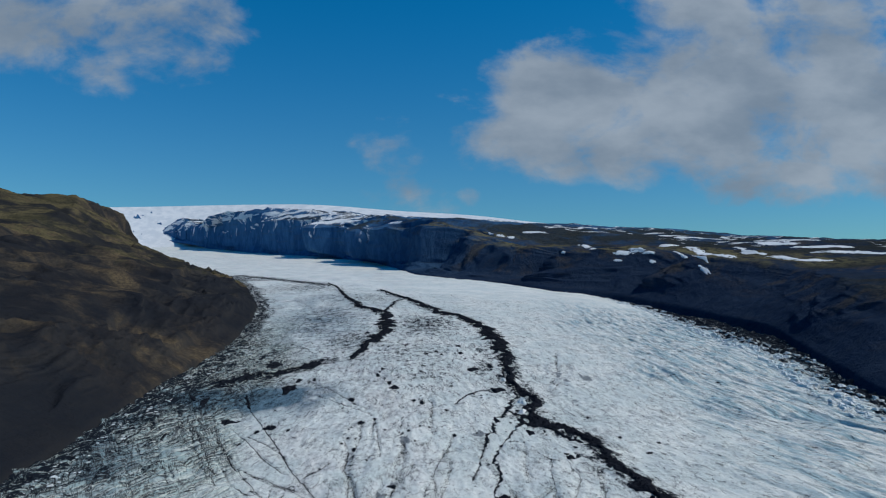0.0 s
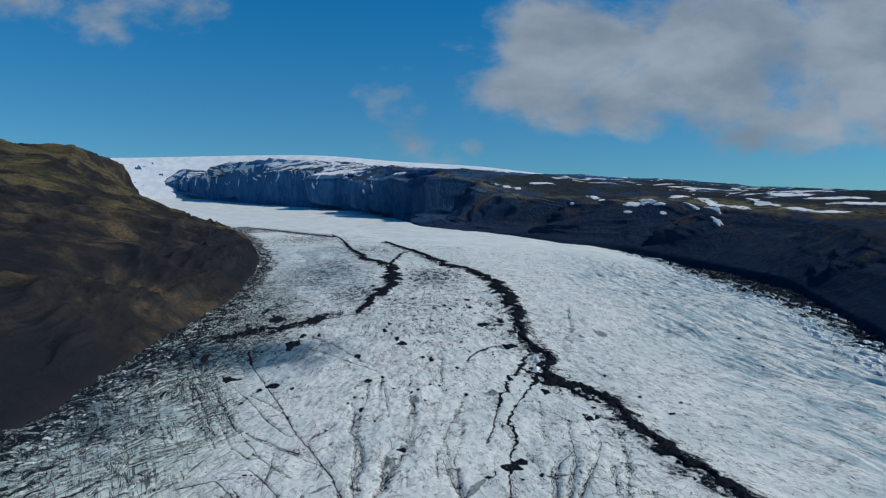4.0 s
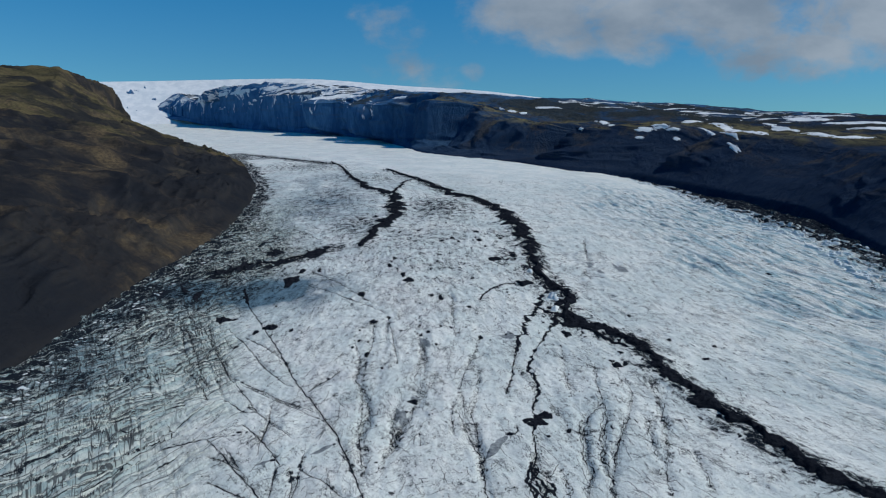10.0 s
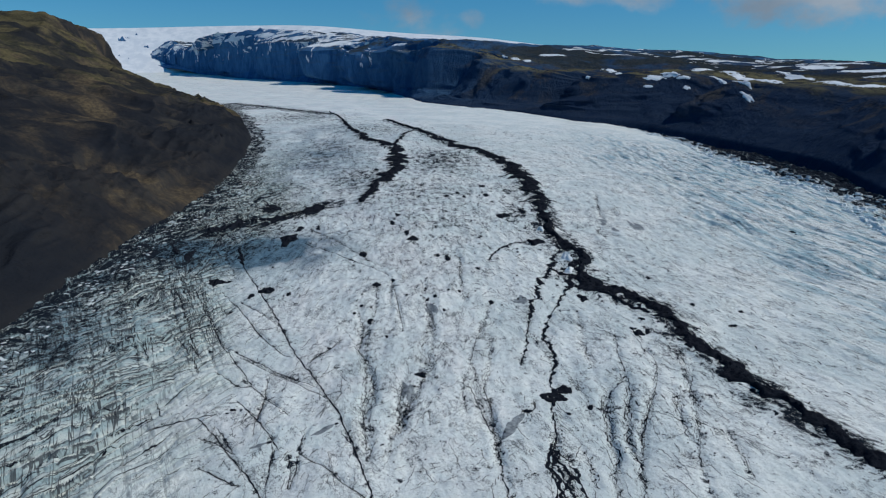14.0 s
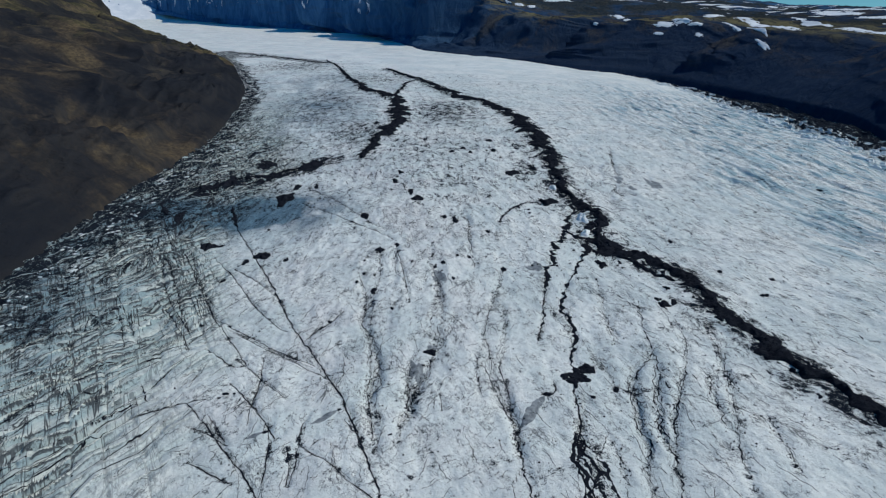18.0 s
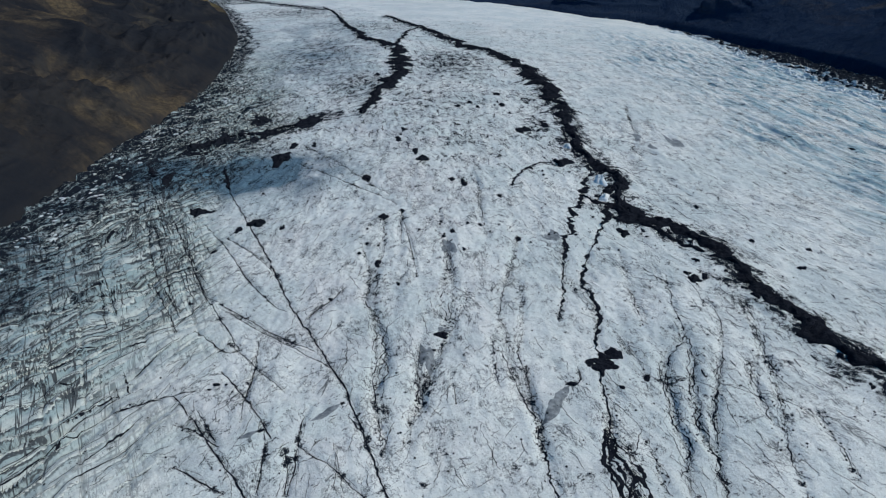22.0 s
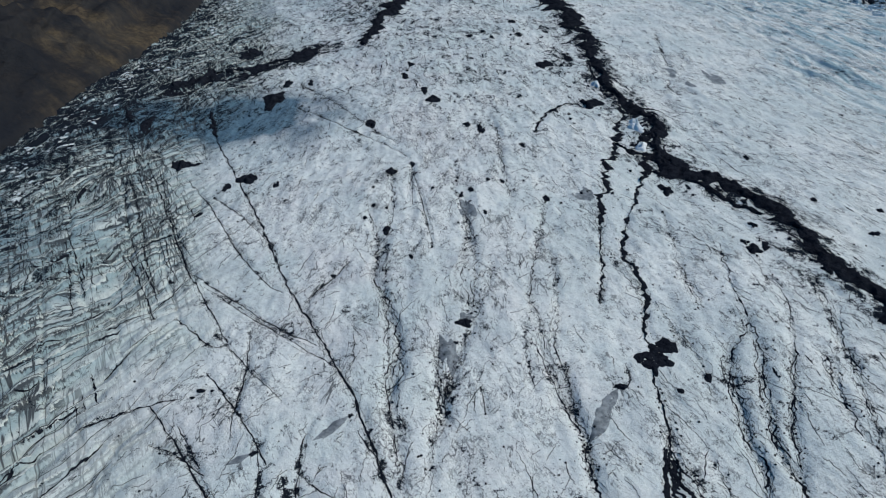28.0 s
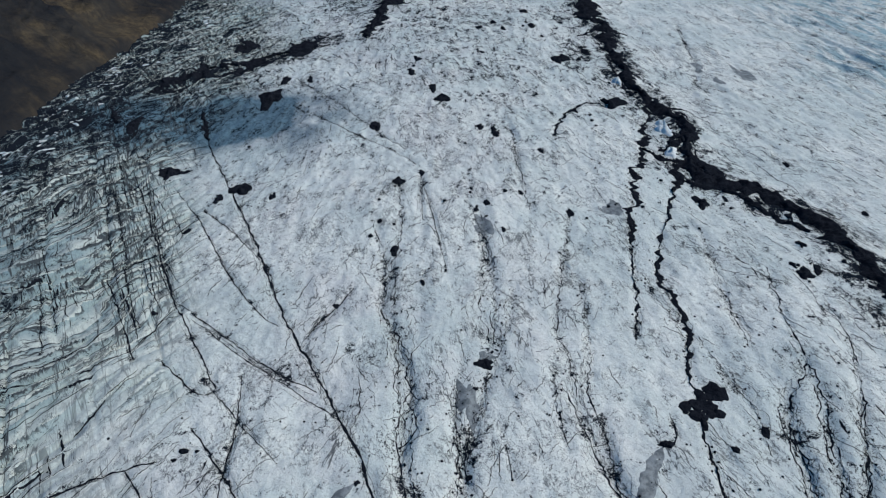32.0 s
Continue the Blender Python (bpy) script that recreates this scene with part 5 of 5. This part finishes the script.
def scattered_stones():
    """Stones and grit lumps strewn over the ice, densest by the moraines and margins."""
    rng = np.random.RandomState(77)
    spots = []
    for points, wide, count in ((MORAINE, 9, 1500), (MORAINE_WEST, 12, 500), (MORAINE_MARGIN, 16, 700)):
        c = spline(points, 900)
        spots.append(c[rng.randint(0, 900, count)] + rng.randn(count, 2) * wide)
    for kind, half, points in LINES:
        if kind != "crack":
            c = spline(points, 120)
            spots.append(c[rng.randint(0, 120, 70)] + rng.randn(70, 2) * (1.0 + half))
    n_free = 3000
    spots.append(np.stack([rng.uniform(-190, 170, n_free), 340 + 460 * rng.rand(n_free) ** 1.3], 1))
    at = np.vstack(spots)
    size = 0.05 + 0.30 * rng.rand(len(at)) ** 4
    clumps = np.stack([rng.uniform(-100, 120, 130), 480 + 420 * rng.rand(130)], 1)
    at = np.vstack([at, clumps])
    size = np.concatenate([size, 0.25 + 0.7 * rng.rand(130) ** 3])
    z = on_ice(at[:, 0], at[:, 1])
    turn = rng.rand(len(at)) * 6.3
    verts, faces = [], []
    for i in range(len(at)):
        v, f = ROCKS[i % 5]
        c, s = math.cos(turn[i]) * size[i], math.sin(turn[i]) * size[i]
        verts.append(np.stack([at[i, 0] + v[:, 0] * c - v[:, 1] * s, at[i, 1] + v[:, 0] * s + v[:, 1] * c, z[i] + (v[:, 2] + 0.35) * size[i]], 1))
        faces.append(np.array(f) + 8 * i)
    me = mesh_of("scattered_stones", np.vstack(verts).tolist(), np.vstack(faces).tolist(), RUBBLE, True)
    tagged(new("scattered_stones", me), "dark stones and grit lumps strewn over the ice", "stones", kind="stuff")


scattered_stones()


def hairline_cracks():
    """Short dirty cracks and slots in the ice, each a shallow filled groove, joined into one sheet of stuff."""
    rng = np.random.RandomState(91)
    sets = []
    # long clefts between the western blocks, side by side, and bundles of cracks that cross them
    for _ in range(520):
        x, y = rng.uniform(-228, -95), 310 + 475 * rng.rand() ** 1.15
        sets.append((x, y, math.atan2(0.80, 0.60), 8 + 34 * rng.rand() ** 1.5, 0.08 + 0.26 * rng.rand() ** 2, "west"))
    for _ in range(30):
        bx, by, lean, far = rng.uniform(-215, -100), 350 + 330 * rng.rand() ** 1.1, math.atan2(0.925, -0.38) + 0.07 * rng.randn(), 14 + 30 * rng.rand()
        for k in range(rng.randint(4, 11)):
            side = rng.randn() * 7.0
            sets.append((bx + 0.92 * side + 3 * rng.randn(), by + 0.38 * side + 8 * rng.randn(), lean + 0.05 * rng.randn(), far * (0.4 + 0.7 * rng.rand()), 0.08 + 0.26 * rng.rand() ** 2, "split"))
    # thin wandering threads over the middle
    for _ in range(560):
        x, y = rng.uniform(-110, 145), 300 + 375 * rng.rand() ** 1.3
        sets.append((x, y, math.atan2(1.0, -0.10 - x * 0.0030) + 0.30 * rng.randn(), 3 + 16 * rng.rand() ** 2, 0.05 + 0.11 * rng.rand() ** 2, "mid"))
    for _ in range(420):
        x, y = 120 + 190 * rng.rand(), 380 + 330 * rng.rand() ** 1.2
        sets.append((x, y, math.atan2(1.0, -x * 0.0022) + 0.45 * rng.randn(), 2 + 7 * rng.rand() ** 2, 0.05 + 0.10 * rng.rand() ** 2, "mid"))
    # dark streaks along the flow, farther up
    for _ in range(1500):
        x, y = rng.uniform(-200, 115), 640 + 640 * rng.rand()
        if y > 1000 + 2.4 * (x + 60) + 60 * rng.randn() and x < 20:
            y = 640 + 360 * rng.rand()
        lean = 0.42 * smooth(60, -130, x)
        sets.append((x, y, math.atan2(1.0, -lean) + 0.22 * rng.randn(), 3 + 15 * rng.rand() ** 2, 0.08 + 0.36 * rng.rand() ** 2.5, "far"))
    # hair cracks that cross them aslant
    for _ in range(420):
        x, y = rng.uniform(-110, 40), 300 + 305 * rng.rand() ** 1.3
        sets.append((x, y, math.atan2(0.75, 0.66) + 0.22 * rng.randn(), 2 + 7 * rng.rand() ** 2, 0.04 + 0.05 * rng.rand(), "mid"))
    # dark dashes along the flow on the east side
    for _ in range(1300):
        x, y = 390 - 300 * rng.rand() ** 1.3, 360 + 640 * rng.rand()
        lean = -x * 0.0022 * (1 - smooth(450, 1000, y))
        sets.append((x, y, math.atan2(1.0, lean) + 0.25 * rng.randn(), 1.2 + 3.5 * rng.rand() ** 2 + 0.005 * y * rng.rand(), 0.10 + 0.30 * rng.rand() ** 2, "east"))
    verts, faces, base = [], [], 0
    for x, y, a, length, half, side in sets:
        if side in ("west", "split") and crevassed_west(np.array(x), np.array(y)) < 0.3 + 0.5 * rng.rand():
            continue
        count = 8 if side == "east" else int(8 + length * (1.6 if side == "mid" else 0.9))
        t = np.linspace(-0.5, 0.5, count)
        bend = rng.randn() * 0.12
        stray = np.cumsum(rng.randn(count)) * {"mid": 0.16, "far": 0.22, "split": 0.14, "west": 0.10, "east": 0.0}[side]
        off = bend * length * t * t + stray + 0.25 * half * rng.randn(count)
        cx, cy = x + math.cos(a) * t * length - math.sin(a) * off, y + math.sin(a) * t * length + math.cos(a) * off
        if side == "west":
            # neighbours bend together
            gx, gy = x + math.cos(a) * t * length, y + math.sin(a) * t * length
            sway = 7.0 * fbm((0.60 * gx + 0.80 * gy) / 45, (-0.80 * gx + 0.60 * gy) / 24, 3, 0.5)
            cx, cy = cx - math.sin(a) * -sway, cy + math.cos(a) * -sway
        w = half * (1 - np.square(2 * t)) ** 0.7 * (0.6 + 0.8 * rng.rand(count)) + 0.01
        for v in (-1, 0, 1):
            px, py = cx - math.sin(a) * w * v, cy + math.cos(a) * w * v
            verts.append(np.stack([px, py, on_ice(px, py) + (0.14 if v == 0 else 0.02)], 1))
        for k in range(count - 1):
            for r in range(2):
                i = base + r * count + k
                faces.append((i, i + 1, i + 1 + count, i + count))
        base += 3 * count
    me = mesh_of("hairline_cracks", np.vstack(verts).tolist(), faces, RUBBLE)
    tagged(new("hairline_cracks", me), "thin dirt-filled cracks and dark slots all over the ice", "ice cracks", kind="stuff")


hairline_cracks()


def margin_seracs():
    """Fins and blocks of broken ice that stand white out of the black margins."""
    rng = np.random.RandomState(57)
    y = 430 + 1080 * rng.rand(3600) ** 1.1
    edge = np.interp(y, [300, 518, 623, 688, 764, 840, 920, 1110, 1250, 1450, 1520], [372, 380, 385, 404, 416, 420, 424, 445, 455, 430, 330])
    east = np.stack([edge - 8 + 66 * rng.rand(len(y)) ** 1.2, y], 1)
    east = east[fbm(east[:, 0] / 9, east[:, 1] / 22, 3) > 0.0]
    y = 380 + 560 * rng.rand(900)
    edge = np.interp(y, [300, 507, 606, 714, 798, 907, 1081], [-230, -224, -225, -210, -197, -195, -208])
    west = np.stack([edge + 2 + 26 * rng.rand(len(y)) ** 1.5, y], 1)
    west = west[fbm(west[:, 0] / 8, west[:, 1] / 12, 3) > 0.05]
    at = np.vstack([east, west])
    size = 0.6 + 1.7 * rng.rand(len(at)) ** 2
    size[len(east):] *= 0.36
    z = on_ice(at[:, 0], at[:, 1])
    turn = np.concatenate([1.75 + 0.35 * rng.randn(len(east)), 0.65 + 0.5 * rng.randn(len(west))])
    verts, faces = [], []
    for i in range(len(at)):
        v, f = ROCKS[i % 5]
        v = v * np.array([1.4 + 1.8 * rng.rand(), 0.75, 0.5 + 0.5 * rng.rand()])
        c, s = math.cos(turn[i]) * size[i], math.sin(turn[i]) * size[i]
        verts.append(np.stack([at[i, 0] + v[:, 0] * c - v[:, 1] * s, at[i, 1] + v[:, 0] * s + v[:, 1] * c, z[i] + (v[:, 2] + 0.25) * size[i]], 1))
        faces.append(np.array(f) + 8 * i)
    me = mesh_of("margin_seracs", np.vstack(verts).tolist(), np.vstack(faces).tolist(), SERAC, True)
    tagged(new("margin_seracs", me), "white fins of broken ice along the black ice margins", "ice blocks", kind="stuff")


margin_seracs()


# ---- snow left on the eastern slopes ----
def snow_patch(x, y, z, wide, tall, seed):
    """Old snow lying on the mountain's face, about wide x tall metres."""
    p = MOUNTAIN_EAST
    near = (np.abs(p[:, :, 0] - x) < wide * 1.6 + 12) & (np.abs(p[:, :, 2] - z) < tall * 1.8 + 6) & (np.abs(p[:, :, 1] - y) < 130)
    if not near.any():
        return
    rows, cols = np.nonzero(near)
    r0, r1, c0, c1 = max(rows.min() - 1, 0), min(rows.max() + 2, p.shape[0]), max(cols.min() - 1, 0), min(cols.max() + 2, p.shape[1])
    q = p[r0:r1, c0:c1]
    up = 5
    ri, ci = np.linspace(0, q.shape[0] - 1, (q.shape[0] - 1) * up + 1), np.linspace(0, q.shape[1] - 1, (q.shape[1] - 1) * up + 1)
    ra, ca = np.minimum(ri.astype(int), q.shape[0] - 2), np.minimum(ci.astype(int), q.shape[1] - 2)
    fr, fc = (ri - ra)[:, None, None], (ci - ca)[None, :, None]
    g = (q[ra][:, ca] * (1 - fc) + q[ra][:, ca + 1] * fc) * (1 - fr) + (q[ra + 1][:, ca] * (1 - fc) + q[ra + 1][:, ca + 1] * fc) * fr
    inside = 1 - np.square((g[:, :, 0] - x) / wide) - np.square((g[:, :, 2] - z) / tall) + 0.55 * fbm(g[:, :, 0] / (wide * 0.45) + seed, (g[:, :, 2] + 0.4 * g[:, :, 1]) / (tall * 0.6 + 2), 4, 0.6)
    inside = np.where(np.abs(g[:, :, 1] - y) < 130, inside, -1)
    g[:, :, 2] += np.clip(2.2 * inside, -0.4, 1.4)
    ids = np.arange(g.shape[0] * g.shape[1]).reshape(g.shape[:2])
    cells = (inside[:-1, :-1] > 0) & (inside[1:, 1:] > 0)
    if not cells.any():
        return
    # one piece: what joins the thickest place
    keep = np.zeros_like(cells)
    keep[np.unravel_index(np.argmax(np.where(cells, inside[:-1, :-1], -9)), cells.shape)] = True
    for _ in range(400):
        grown = keep.copy()
        grown[1:] |= keep[:-1]
        grown[:-1] |= keep[1:]
        grown[:, 1:] |= keep[:, :-1]
        grown[:, :-1] |= keep[:, 1:]
        grown &= cells
        if grown.sum() == keep.sum():
            break
        keep = grown
    f = np.stack([ids[:-1, :-1], ids[:-1, 1:], ids[1:, 1:], ids[1:, :-1]], -1)[keep]
    if len(f) == 0 or len(f) > 60000:
        return
    used, back = np.unique(f, return_inverse=True)
    me = mesh_of("snow_patch", g.reshape(-1, 3)[used].tolist(), back.reshape(-1, 4).tolist(), SNOW)
    tagged(new("snow_patch", me), "patch of old white snow lying on the dark slope", "snow patch", group="snow patches on the slopes")


# x, y, z, half width, half height
SNOWS_A = [(695, 1505, 185, 17.4, 17.4), (628, 1457, 176, 4.4, 16.6), (720, 1776, 211, 29.4, 5.9), (544, 1518, 190, 14.6, 6),
    (512, 1540, 184, 20.4, 5), (563, 1483, 184, 13.3, 3.9), (802, 1508, 187, 14.3, 8.4), (824, 1597, 198, 12.5, 4.4),
    (830, 1340, 163, 41.8, 3.2), (791, 1364, 169, 19.8, 4.9), (499, 1789, 211, 11.7, 6.9), (387, 1617, 186, 4.6, 4.1),
    (309, 2043, 253, 14.4, 5.1), (337, 2009, 245, 11.4, 3.8), (286, 2064, 261, 7.3, 5.1), (611, 1351, 144, 5.2, 9.1),
    (682, 1437, 177, 5.5, 5.9)]
SNOWS_B = [(1032, 1619, 204, 67, 3.9), (999, 1762, 218, 50.9, 5), (1078, 1763, 229, 64.9, 2.5), (967, 1437, 185, 43.5, 3.6),
    (1044, 2127, 255, 19.8, 4.4), (515, 1724, 202, 10, 3.3), (566, 1443, 164, 7.6, 3.8), (497, 1515, 167, 8.9, 2.9),
    (425, 2110, 267, 39.1, 4), (-4, 2456, 320, 24.1, 6.1), (1006, 1410, 183, 30.2, 5.3), (-781, 3560, 429, 40.8, 11.3),
    (-618, 3439, 439, 48.9, 10.8), (-459, 3288, 413, 32.5, 10.3), (-200, 2999, 368, 37.8, 7.4), (-711, 3496, 381, 24.9, 13.2),
    (-898, 3697, 359, 26.6, 9.4)]

for i, place in enumerate(SNOWS_A + SNOWS_B):
    snow_patch(*place, 3.7 * i)


# ---- bare rock in the ice cap's slope ----
def outcrop(x, y, z, wide, tall, seed):
    """A low crag that stands out of the snow."""
    a, r = np.meshgrid(np.linspace(0, 2 * math.pi, 37), np.linspace(0, 1, 12))
    edge = 1 + 0.35 * fbm(np.cos(a) * 1.7 + seed, np.sin(a) * 1.7 + seed, 4, 0.6)
    px, py = x + wide * r * edge * np.cos(a), y + wide * 0.5 * r * edge * np.sin(a)
    pz = z - 30 + (30 + tall) * (1 - r ** 1.6) * (1 + 0.3 * fbm(px / (wide * 0.3), py / (wide * 0.3), 4, 0.6))
    # rock colour fully hazed, like the far wall's
    fields = {"snow": np.full(px.shape, -0.06), "far_haze": np.ones(px.shape), "hang": np.full(px.shape, -0.6), "ledge": np.zeros(px.shape), "scree": np.zeros(px.shape)}
    tagged(new("rock_outcrop", grid_mesh("rock_outcrop", px, py, pz, [CLIFF], fields)), "dark bare rock standing out of the snow", "rock outcrop", group="rock outcrops")


for place in ((-1570, 4264, 480, 46, 14, 1.0), (-1545, 4290, 492, 40, 6, 4.0), (-1425, 4225, 438, 34, 10, 2.0), (-1500, 4330, 512, 22, 5, 3.0), (-1527, 4108, 384, 22, 6, 5.0), (-1470, 4095, 370, 40, 5, 6.0)):
    outcrop(*place)
